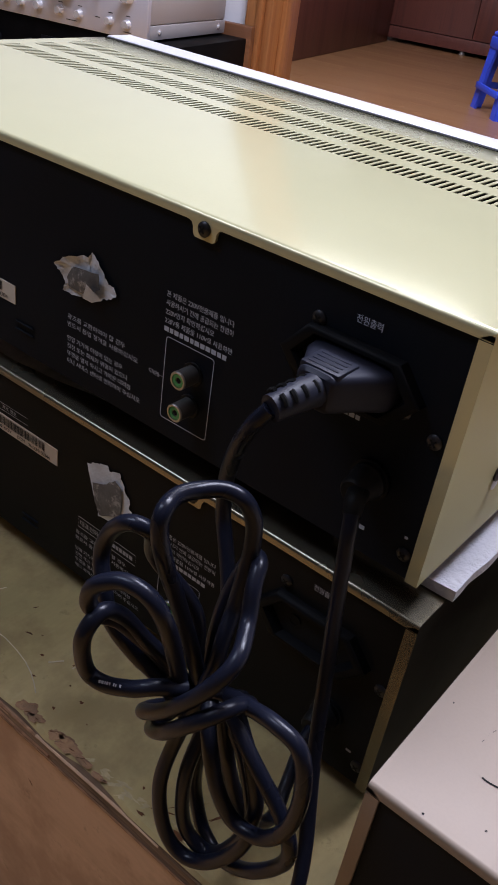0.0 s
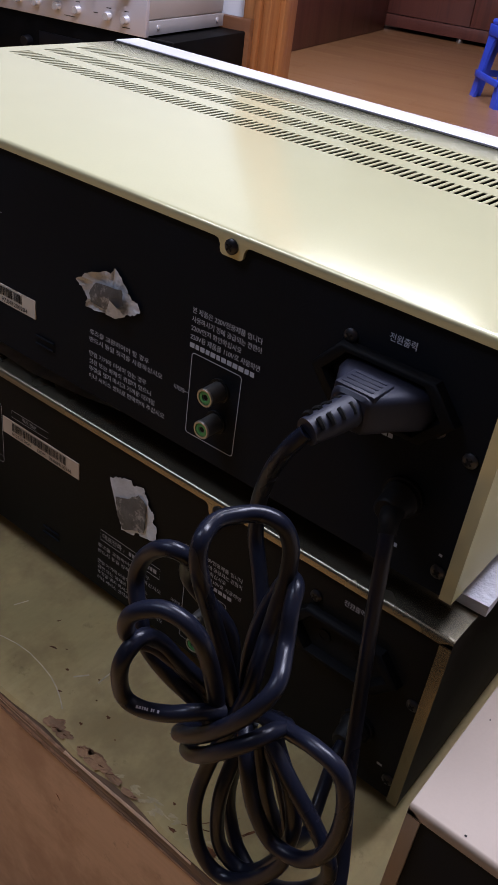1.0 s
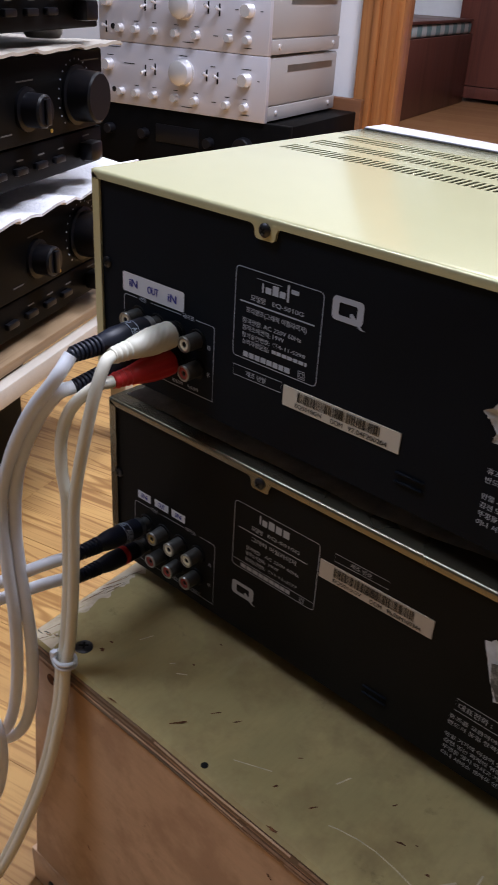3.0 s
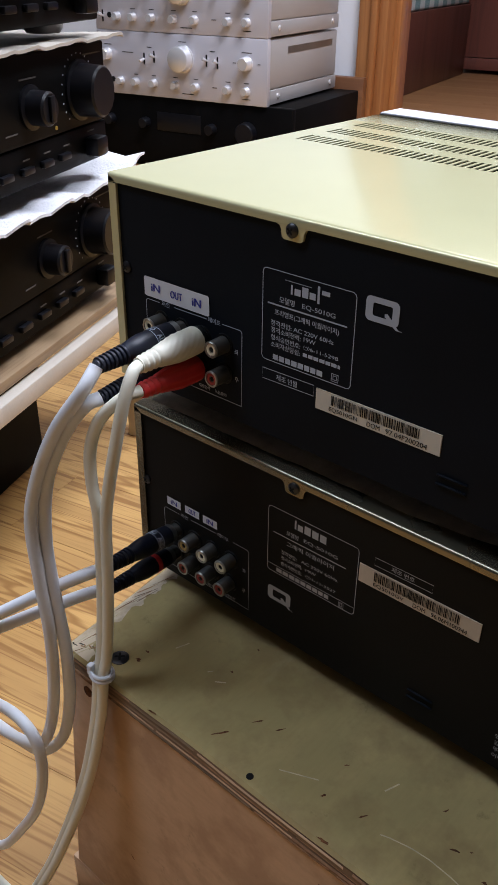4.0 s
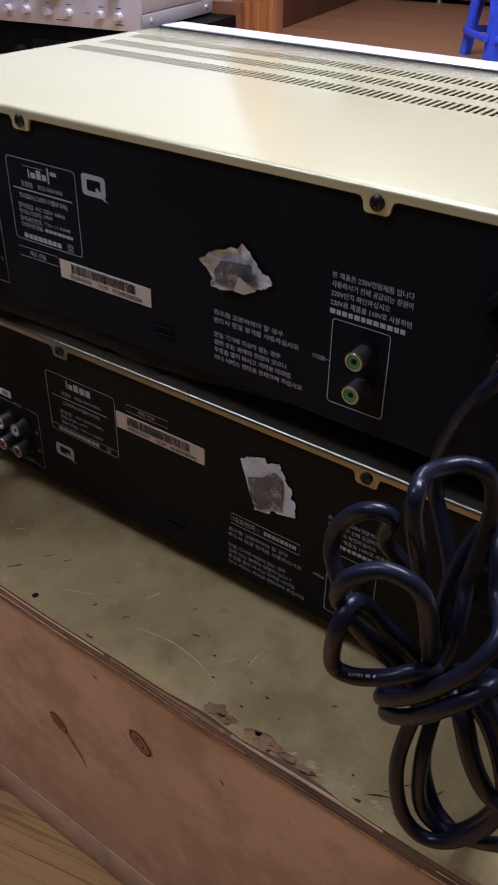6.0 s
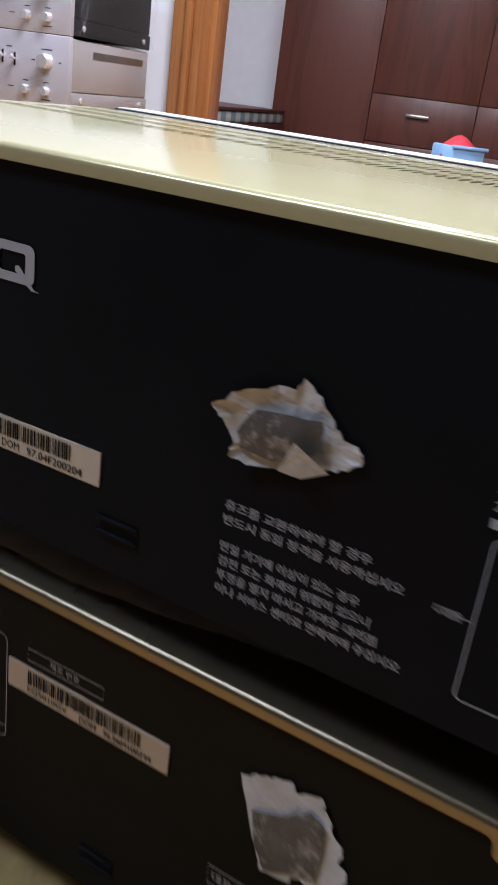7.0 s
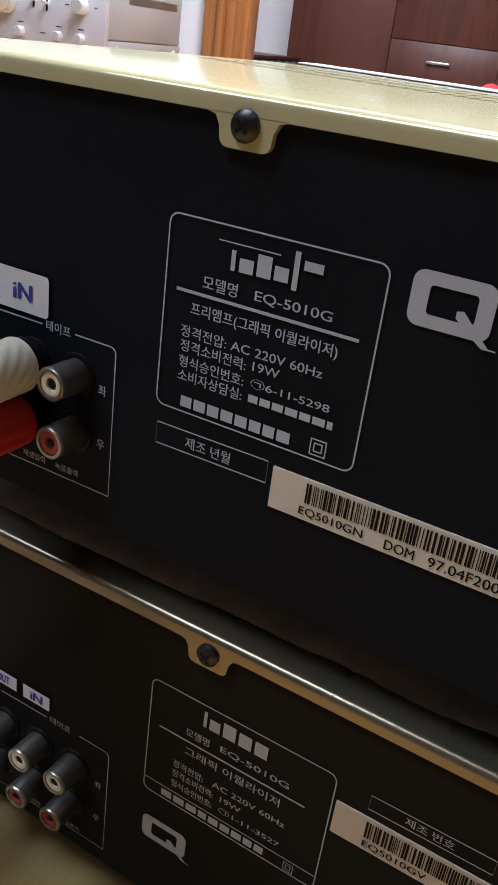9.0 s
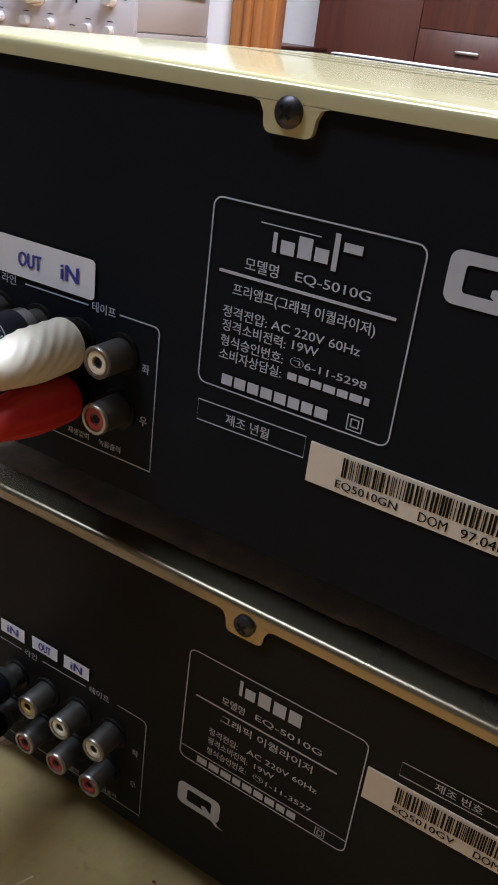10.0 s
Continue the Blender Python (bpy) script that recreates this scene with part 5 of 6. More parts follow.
bm = ribbon(bmesh.new(), round_rect(x(0.1035), x(0.1590), z(0.3105), z(0.3512), 0.0022), 0.00036, PY, True)
rect(bm, x(0.1070), x(0.1524), z(0.33570), z(0.33625), PY)
rect(bm, x(0.1037), x(0.1588), z(0.3149), z(0.3152), PY)
for s in (0.0014, 0.0007):
    ribbon(bm, [(x(0.1512) - s, z(0.3125) - s), (x(0.1512) + s, z(0.3125) - s), (x(0.1512) + s, z(0.3125) + s), (x(0.1512) - s, z(0.3125) + s)], 0.0003, PY, True)
for a, b, zl, zh in ((0.1205, 0.1215, 0.3440, 0.3492), (0.1224, 0.1256, 0.3440, 0.3476), (0.1266, 0.1304, 0.3440, 0.3488), (0.1314, 0.1352, 0.3440, 0.3484), (0.1362, 0.1400, 0.3440, 0.3484)):
    rect(bm, x(a), x(b), z(zl), z(zh), PY)
ribbon(bm, [(x(0.1680), z(0.3466)), (x(0.1985), z(0.3470)), (x(0.1985), z(0.3514)), (x(0.1680), z(0.3510))], 0.0003, PY, True)
bars(bm, x(0.1097), x(0.1439), z(0.3128), 0.0024, PY, 23, 0.0026, 0.0036, 0.0007)
loose(bm, "rating_plate_mark", PRINT_OLD, panel2)
writing("rating_writing", [("모델명", x(0.1155), x(0.1230), z(0.3392), 0.0028), ("EQ-5010G", x(0.1265), x(0.1472), z(0.3395), 0.0023), ("그래픽 이퀄라이저", x(0.1159), x(0.1455), z(0.3326), 0.0029), ("정격전압:", x(0.1126), x(0.1225), z(0.3258), 0.0026), ("AC 220V 60Hz", x(0.1255), x(0.1480), z(0.3262), 0.0019),
                           ("정격소비전력:", x(0.1126), x(0.1262), z(0.3222), 0.0026), ("19W", x(0.1285), x(0.1350), z(0.3224), 0.0019), ("형식승인번호:", x(0.1126), x(0.1262), z(0.3184), 0.0026), ("㉠1-11-3527", x(0.1285), x(0.1475), z(0.3186), 0.0022), ("제조 번호", x(0.1770), x(0.1890), z(0.3490), 0.0026)], PY, PRINT_OLD, panel2)
q_mark(panel2, x(0.1043), x(0.1198), z(0.2916), z(0.3006), 0.0012, PRINT_OLD)
barcode(eq2, x(0.1600), x(0.2234), z(0.3335), z(0.3438), (("EQ5010GV", 0.0085, 0.0250), ("DOM", 0.0300, 0.0365), ("96.06M100344", 0.0395, 0.0575)), 17, PAPER_OLD)
bm = ribbon(bmesh.new(), [(x(0.0375), z(0.3138)), (x(0.0270), z(0.3138))] + arc(x(0.0270), z(0.3120), 0.0018, 90, 180, 4) + [(x(0.0252), z(0.2737)), (x(0.0905), z(0.2737)), (x(0.0905), z(0.3128))] + arc(x(0.0887), z(0.3128), 0.0018, 0, 90, 4) + [(x(0.0790), z(0.3146))], 0.00036, PY)
ribbon(bm, [(x(0.0470), z(0.3141)), (x(0.0660), z(0.3144))], 0.00036, PY)
ribbon(bm, round_rect(x(0.3018), x(0.3290), z(0.2757), z(0.3160), 0.0016), 0.00036, PY, True)
ribbon(bm, [(x(0.2410), z(0.3033)), (x(0.2850), z(0.3033)), (x(0.2850), z(0.3102)), (x(0.2410), z(0.3102))], 0.0004, PY, True)
bars(bm, x(0.2625), x(0.2835), z(0.3067), 0.0026, PY, 25, 0.0014, 0.0024, 0.0006)
bars(bm, x(0.4230), x(0.4270), z(0.2850), 0.0014, PY, 26)
bars(bm, x(0.3000), x(0.3330), z(0.3212), 0.0022, PY, 27, 0.002, 0.0026, 0.0006)
loose(bm, "panel_line", PRINT_OLD, panel2)
rows_ = [("라인", x(0.0390), x(0.0445), z(0.3139), 0.0026), ("테이프", x(0.0675), x(0.0755), z(0.3145), 0.0026), ("좌", x(0.0858), x(0.0882), z(0.2995), 0.0026), ("우", x(0.0858), x(0.0882), z(0.2855), 0.0026), ("녹음출력", x(0.0725), x(0.0805), z(0.2752), 0.0018), ("재생입력", x(0.0560), x(0.0640), z(0.2752), 0.0018), ("디지탈용", x(0.2940), x(0.3003), z(0.2962), 0.0022),
         ("대표전화 :", x(0.2425), x(0.2590), z(0.3067), 0.0036), ("전원출력", x(0.3890), x(0.3995), z(0.3610), 0.0032)]
zz = 0.2990
for item in SAFETY:
    if item:
        rows_.append((item[0], x(0.2392), x(0.2392 + 0.0475 * item[1]), z(zz), 0.0027))
    zz -= 0.0040 if item else 0.0036
for i, words in enumerate(MAINS):
    rows_.append((words, x(0.3000), x(0.3000 + (0.0366, 0.0366, 0.027, 0.037)[i]), z(0.3366 - 0.0038 * i), 0.0026))
writing("panel_writing", rows_, PY, PRINT_OLD, panel2)
COLS2 = (0.0350, 0.0492, 0.0633, 0.0775)
for i, v in enumerate(COLS2):
    phono_jack(eq2, x(v), z(0.3020), OCHRE_IN if i == 1 else WHITE_IN)
    phono_jack(eq2, x(v - 0.0012), z(0.2856), RED_IN)
phono_jack(eq2, x(0.3180), z(0.3030), GREEN_IN)
phono_jack(eq2, x(0.3180), z(0.2868), GREEN_IN)
outlet(eq2, x(0.3930), z(0.3370))
gland(eq2, x(0.4096), z(0.2990))
for v, w in ((0.0112, 0.3265), (0.3754, 0.3551), (0.4302, 0.3300), (0.4302, 0.2790)):
    dome((x(v), 0.0, z(w)), (0, -1, 0), 0.0030, 0.0016, STEEL, "screw", eq2, "black cross-head screw")
slits(eq2, x(0.1930), z(0.2845))
torn_paper(eq2, [(0.2418, -0.0262), (0.2453, -0.0235), (0.2504, -0.0217), (0.2566, -0.0196), (0.2573, -0.0223), (0.2651, -0.0199), (0.269, -0.0257), (0.2712, -0.0306), (0.2733, -0.0312), (0.2736, -0.0347), (0.2723, -0.0386), (0.275, -0.0377), (0.2763, -0.0477), (0.2687, -0.0498), (0.2623, -0.0497), (0.2595, -0.0534), (0.2515, -0.0543), (0.2477, -0.0453)], 8, "torn grey paper seal with a faded print", 0.0010,
           [(0.2465, -0.035), (0.2548, -0.0317), (0.2633, -0.0251), (0.2677, -0.0276), (0.268, -0.0374), (0.2677, -0.0465), (0.2622, -0.0485), (0.2524, -0.053), (0.2489, -0.0459)])
for a, b, c, d, words in ((0.0282, 0.0390, 0.3172, 0.3224, "iN"), (0.0425, 0.0537, 0.3176, 0.3226, "OUT"), (0.0565, 0.0672, 0.3174, 0.3225, "iN")):
    st = part("sticker", rect(bmesh.new(), x(a), x(b), z(c), z(d), -0.0006), STICKER, eq2, "small white sticker with blue handwriting", smooth=0)
    writing("handwriting", [(words, x(a + 0.003), x(b - 0.003), z((c + d) / 2), 0.0030)], -0.0008, PEN, st, bold=0.11)

foam("foam_sheet", 0.0, 0.193, -0.05, 0.0085, 0.0015, 12, (W, 0.215, LZ + 0.0004), -90, "white packing foam sheet between the two equalizers", 0.0055)

# ---- third device, beside the others
TX, TY, TZ = 0.4575, -0.0605, 0.3607
amp3 = thing("tape_deck", (TX, TY, TZ), "worn champagne metal audio device seen from behind, beside the equalizers", "audio device")
part("cover", cover_mesh(False), GOLD_PINK, amp3, smooth=25)
part("back_panel", blk(0.0016, W - 0.0016, 0.0, 0.0012, -H, -0.0012), PANEL, amp3, "black steel back panel")
part("chassis", blk(0.0016, W - 0.0016, 0.0016, D, -H - 0.001, -H + 0.0006), CHASSIS, amp3)
part("front_panel", blk(0.0, W, D + 0.002, D + 0.03, -H, 0.0, bevel=0.0012), ALU, amp3)
for px in (0.035, W - 0.035):
    for py in (0.03, D - 0.02):
        part("foot", lathe(bmesh.new(), (px, py, -H - 0.001), (0, 0, -1), [(0, 0), (0, 0.011), (TZ - BZ - H - 0.001, 0.01), (TZ - BZ - H - 0.001, 0)], 16), RUBBER, amp3)
for pts in ([(0.0275, 0.0282), (0.0287, 0.028), (0.0307, 0.028), (0.034, 0.0286), (0.0376, 0.0299)], [(0.0208, 0.0419), (0.0211, 0.0431)], [(0.0213, 0.0446), (0.0214, 0.0475)], [(0.0219, 0.0488), (0.0224, 0.0503)], [(0.0047, 0.0503), (0.0052, 0.0502)], [(0.0189, 0.0013), (0.0197, 0.0014)], [(0.0372, 0.0104), (0.0379, 0.0107)]):
    bm = bmesh.new()
    for (xa, ya), (xb, yb) in zip(pts, pts[1:]):
        bm.faces.new([bm.verts.new(p) for p in ((xa, ya - 0.0004, 0.0002), (xb, yb - 0.0004, 0.0002), (xb, yb + 0.0004, 0.0002), (xa, ya + 0.0004, 0.0002))])
    part("scratch", bm, INK, amp3, "dark scuff mark", smooth=0)

# ---------------------------------------------------------------- audio cables


def fluted(bm, at, axis, profile, count, deep, twist, seg=72):
    """A turned body whose radius swells into ribs that wind round it."""
    a = Vector(axis).normalized()
    u = a.orthogonal().normalized()
    v = a.cross(u)
    rings = []
    for d, r, k in profile:
        ring = []
        for i in range(seg):
            t = 2 * math.pi * i / seg
            q = r * (1 + k * deep * math.cos(count * (t + twist * d)))
            ring.append(bm.verts.new(Vector(at) + a * d + (u * math.cos(t) + v * math.sin(t)) * q))
        rings.append(ring)
    for p, q in zip(rings, rings[1:]):
        for i in range(seg):
            bm.faces.new((p[i], p[(i + 1) % seg], q[(i + 1) % seg], q[i]))
    bm.faces.new(rings[0][::-1])
    bm.faces.new(rings[-1])
    return bm


def band_words(words, at, axis, r, long, start, span):
    """Letters wrapped round a plug, their feet away from the panel."""
    cu = bpy.data.curves.new("words", "FONT")
    cu.body, cu.resolution_u, cu.offset = words, 2, 0.02
    tmp = bpy.data.objects.new("words", cu)
    me = bpy.data.meshes.new_from_object(tmp)
    xs, ys = [q.co.x for q in me.vertices], [q.co.y for q in me.vertices]
    a = Vector(axis).normalized()
    side = a.cross(Vector((0, 0, 1))).normalized()
    up = side.cross(a)
    for q in me.vertices:
        t = radians(start - span * (q.co.x - min(xs)) / (max(xs) - min(xs)))
        q.co = Vector(at) + a * long * (1 - (q.co.y - min(ys)) / (max(ys) - min(ys))) + (up * math.sin(t) - side * math.cos(t)) * r
    bm = bmesh.new()
    bm.from_mesh(me)
    bpy.data.objects.remove(tmp)
    bpy.data.meshes.remove(me)
    bpy.data.curves.remove(cu)
    return bm


def rca_plug(cable, x, y, z, d, material, ribbed, length=0.034, r=0.0052, band=None):
    """A moulded phono plug that points into the panel; d is the way out of the panel."""
    d = Vector(d).normalized()
    s = Vector((x, y, z))
    if ribbed:
        prof = [(0.0, r * 0.8), (0.001, r * 0.95), (length * 0.42, r), (length * 0.50, r * 0.93), (length * 0.60, r * 0.80), (length * 0.63, r * 0.62), (length, r * 0.48), (length, 0)]
        p = part("plug", lathe(bmesh.new(), s + d * 0.004, d, prof, 28), material, cable)
        for k in range(7):
            q = r * (0.80 - 0.025 * k)
            part("relief_ring", lathe(bmesh.new(), s + d * (0.004 + length * (0.645 + 0.05 * k)), d, [(0, q * 0.7), (0.0003, q * 0.97), (0.0006, q), (0.0012, q), (0.0015, q * 0.96), (0.0017, q * 0.7)], 22), material, p)
    else:
        wind = 140 if material is CREAM else 0
        n = 48
        prof = []
        for k in range(n + 1):
            f = k / n
            size = r * (1.0 - 0.28 * max(0.0, f - 0.35) / 0.35) if f < 0.70 else r * (0.66 - 0.35 * (f - 0.70)) * (1 + 0.09 * math.sin(f * 75))
            prof.append((length * f, size * (0.86 if k == 0 else 1), 0 if k == 0 or f > 0.66 else min(1.0, f * 8) * min(1.0, (0.66 - f) * 8)))
        p = part("plug", fluted(bmesh.new(), s + d * 0.004, d, prof, 11 if wind else 10, 0.022 if wind else 0.04, wind), material, cable)
    part("plug_collar", lathe(bmesh.new(), s + d * 0.0015, d, [(0, r * 0.9), (0.004, r * 0.88), (0.004, 0)], 18), RUBBER if material in (CREAM, REDV) else NICKEL, p)
    if band is STICKER:
        b = part("band", lathe(bmesh.new(), s + d * (0.004 + length * 0.19), d, [(0, r * 0.97), (0.0, r * 1.012), (0.0050, r * 1.02), (0.0050, r * 0.97)], 28), material, p)
        for at in (0.0002, 0.0046):
            part("band_line", lathe(bmesh.new(), s + d * (0.004 + length * 0.19 + at), d, [(0, r * 1.0), (0.0, r * 1.024), (0.0003, r * 1.026), (0.0003, r * 1.0)], 28), PRINT, b)
        for start in (170, 50, -70):
            part("band_words", band_words("AUDIO", s + d * (0.004 + length * 0.19 + 0.0011), d, r * 1.03, 0.0030, start, 92), PRINT, b, "white letters round the plug", smooth=0)
    elif band:
        part("band", lathe(bmesh.new(), s + d * (0.004 + length * 0.20), d, [(0, r * 0.98), (0.0, r * 1.02), (0.0032, r * 1.03), (0.0032, r * 0.98)], 22), band, p, "coloured ring")
    return s + d * (0.004 + length)


audio_up = thing("audio_cable", (0.047, -0.02, 0.428), "grey twin audio cable with black plugs in the upper equalizer", "cable", "audio cables")
audio_up.matrix_world = Matrix()
OUTD = Vector((0.01, -1, -0.03))
a1 = rca_plug(audio_up, 0.0468, -0.004, 0.4308, OUTD, PLUGBLUE, True, 0.047, 0.0062, STICKER)
a2 = rca_plug(audio_up, 0.0468, -0.004, 0.4156, (0.0, -1, -0.06), PLUGBLUE, True, 0.046, 0.0058)
part("wire", sweep(bmesh.new(), [a1, (0.0469, -0.064, 0.4198), (0.0357, -0.073, 0.399), (0.0230, -0.078, 0.3701), (0.0181, -0.082, 0.3437), (0.0233, -0.085, 0.3123), (0.0289, -0.087, 0.278), (0.0259, -0.088, 0.2344), (0.0152, -0.088, 0.196), (0.0018, -0.089, 0.1735), (-0.0214, -0.091, 0.164), (-0.0558, -0.094, 0.1600), (-0.10, -0.097, 0.162)], 0.0034, 14), GREYV, audio_up)
part("wire", sweep(bmesh.new(), [a2, (0.0440, -0.062, 0.4100), (0.0330, -0.068, 0.3915), (0.0228, -0.073, 0.3637), (0.0215, -0.077, 0.3306), (0.0280, -0.080, 0.2989), (0.0335, -0.0815, 0.264), (0.0305, -0.082, 0.2238), (0.0177, -0.082, 0.1858), (-0.0034, -0.084, 0.1597), (-0.0251, -0.0865, 0.1545), (-0.0618, -0.089, 0.1530), (-0.10, -0.092, 0.155)], 0.0034, 14), GREYV, audio_up)
part("wire_tail", sweep(bmesh.new(), [(-0.10, -0.100, 0.170), (-0.0500, -0.100, 0.190), (-0.0211, -0.100, 0.202), (0.0031, -0.100, 0.2076), (0.0187, -0.100, 0.2003), (0.0205, -0.100, 0.1747), (0.0076, -0.100, 0.132), (-0.0185, -0.100, 0.0852), (-0.0557, -0.100, 0.0309), (-0.10, -0.100, 0.0055), (-0.16, -0.09, 0.0035)], 0.0034, 12), GREYV, audio_up)

audio_cream = thing("audio_cable", (0, 0, 0), "cream twin audio cable with white and red plugs", "cable", "audio cables")
c1 = rca_plug(audio_cream, 0.0612, -0.0012, 0.4308, (0.03, -1, -0.01), CREAM, False, 0.038, 0.0069)
c2 = rca_plug(audio_cream, 0.0612, -0.0012, 0.4158, (0.03, -1, 0.04), REDV, False, 0.038, 0.0065)
part("wire", sweep(bmesh.new(), [c1, (0.0660, -0.050, 0.4300), (0.0665, -0.057, 0.4170), (0.0647, -0.062, 0.3962), (0.0614, -0.065, 0.3745), (0.0594, -0.067, 0.355), (0.0599, -0.069, 0.3288), (0.0596, -0.071, 0.3006), (0.0584, -0.0735, 0.2738), (0.0573, -0.0765, 0.2577), (0.0547, -0.079, 0.2276), (0.0468, -0.085, 0.1805), (0.0352, -0.094, 0.1338), (0.0130, -0.104, 0.0713), (-0.015, -0.11, 0.02), (-0.06, -0.11, 0.004)], 0.0030, 12), CREAM, audio_cream)
part("wire", sweep(bmesh.new(), [c2, (0.0610, -0.052, 0.4170), (0.0530, -0.060, 0.4062), (0.0490, -0.064, 0.3907), (0.0501, -0.066, 0.3734), (0.0540, -0.067, 0.3563), (0.0545, -0.0685, 0.3260), (0.0543, -0.0705, 0.2980), (0.0531, -0.0730, 0.2709), (0.0519, -0.0760, 0.2550), (0.0494, -0.0785, 0.2248), (0.0416, -0.0845, 0.1775), (0.0300, -0.0935, 0.1305), (0.0078, -0.1035, 0.0680), (-0.020, -0.1095, 0.0185), (-0.065, -0.1095, 0.004)], 0.0030, 12), CREAM, audio_cream)
tie = bmesh.new()
for k in range(2):
    sweep(tie, [(0.0550 + 0.0068 * math.cos(a), -0.0755 + 0.0051 * math.sin(a), 0.2610 - 0.0028 * k + 0.0003 * math.cos(2 * a)) for a in (2 * math.pi * i / 12 for i in range(13))], 0.0012, 8, 3)
block(tie, 0.0485, 0.0520, -0.0805, -0.0768, 0.2580, 0.2650, 0.0008)
part("cable_tie", tie, STICKER, audio_cream, "white twisted cable tie")

audio_low = thing("audio_cable", (0, 0, 0), "grey twin audio cable with black plugs in the lower equalizer", "cable", "audio cables")
b1 = rca_plug(audio_low, 0.0350, -0.002, 0.3020, (0.08, -1, 0.14), PLUGBLUE, True, 0.048, 0.0060, STICKER)
b2 = rca_plug(audio_low, 0.0338, -0.002, 0.2856, (0.06, -1, 0.12), PLUGBLUE, True, 0.046, 0.0056, REDV)
part("wire", sweep(bmesh.new(), [b1, (0.0345, -0.068, 0.3089), (0.0211, -0.082, 0.2997), (0.0027, -0.100, 0.2856), (-0.04, -0.125, 0.25), (-0.09, -0.14, 0.19), (-0.15, -0.13, 0.09), (-0.19, -0.11, 0.02), (-0.24, -0.09, 0.004)], 0.0034, 12), GREYV, audio_low)
part("wire", sweep(bmesh.new(), [b2, (0.0326, -0.062, 0.2930), (0.0216, -0.077, 0.2876), (-0.0008, -0.100, 0.2734), (-0.045, -0.125, 0.24), (-0.096, -0.14, 0.18), (-0.156, -0.13, 0.08), (-0.196, -0.11, 0.018), (-0.25, -0.10, 0.004)], 0.0034, 12), GREYV, audio_low)

# ---------------------------------------------------------------- mains cords
CR = 0.0030
cord = thing("power_cord", (0, 0, 0), "black mains cord with moulded plug, coiled and knotted in a bundle", "power cord", "mains cords")
bm = bmesh.new()
PX, PZ = 0.3870, 0.4640
rings = []
for y, kx, kz, dx, dz in ((0.0025, 0.0205, 0.0085, 0, 0), (-0.003, 0.0190, 0.0085, 0, 0), (-0.008, 0.0175, 0.0083, 0.0, 0.001), (-0.015, 0.0135, 0.0081, 0.0, 0.002), (-0.022, 0.0098, 0.0078, 0.0, 0.0025), (-0.027, 0.0078, 0.0072, 0, 0.003), (-0.0282, 0.0065, 0.006, 0, 0.003)):
    rings.append([bm.verts.new((PX + dx + kx * math.copysign(abs(math.cos(a)) ** 0.42, math.cos(a)), y, PZ + dz + kz * math.copysign(abs(math.sin(a)) ** 0.42, math.sin(a)))) for a in (2 * math.pi * i / 24 for i in range(24))])
for p, q in zip(rings, rings[1:]):
    for i in range(24):
        bm.faces.new((p[i], p[(i + 1) % 24], q[(i + 1) % 24], q[i]))
bm.faces.new(rings[-1])
bm.faces.new(rings[0])
plug = part("plug", bm, PLUGGREY, cord, "matt dark grey moulded mains plug")
bm = bmesh.new()
block(bm, PX - 0.0082, PX + 0.0078, -0.0262, -0.0128, PZ + 0.0070, PZ + 0.0110, 0.0010, 2)
for k in range(4):
    block(bm, PX - 0.0064, PX + 0.0060, -0.0246 + 0.0028 * k, -0.0232 + 0.0028 * k, PZ + 0.0105, PZ + 0.0113, 0.0003, 1)
part("grip_pad", bm, PLUGGREY, plug, "raised ribbed grip pad")
bm = bmesh.new()
way = [(PX, -0.027, PZ + 0.003), (PX - 0.0012, -0.037, PZ + 0.0025), (PX - 0.0034, -0.046, PZ + 0.001)]
sweep(bm, way, 0.006, 18, 8, radii=(0.0062, 0.0048))
part("strain_relief", bm, PLUGGREY, plug)
bm = bmesh.new()
for f in (0.2, 0.42, 0.64, 0.84):
    sp = smooth_path(way, 12)
    i = int(f * (len(sp) - 1))
    c, t = sp[i], (sp[min(i + 1, len(sp) - 1)] - sp[i - 1]).normalized()
    for side in (-1, 1):
        n = t.cross(Vector((0, 0, 1))).normalized()
        up = n.cross(t)
        off = [c + (n * math.cos(a) + up * math.sin(a)) * 0.0056 for a in (radians(90 + side * 18), radians(90 + side * 40), radians(90 + side * 62))]
        sweep(bm, off, 0.0009, 6, 3)
part("relief_slot", bm, INK, plug, "dark slots of the strain relief")

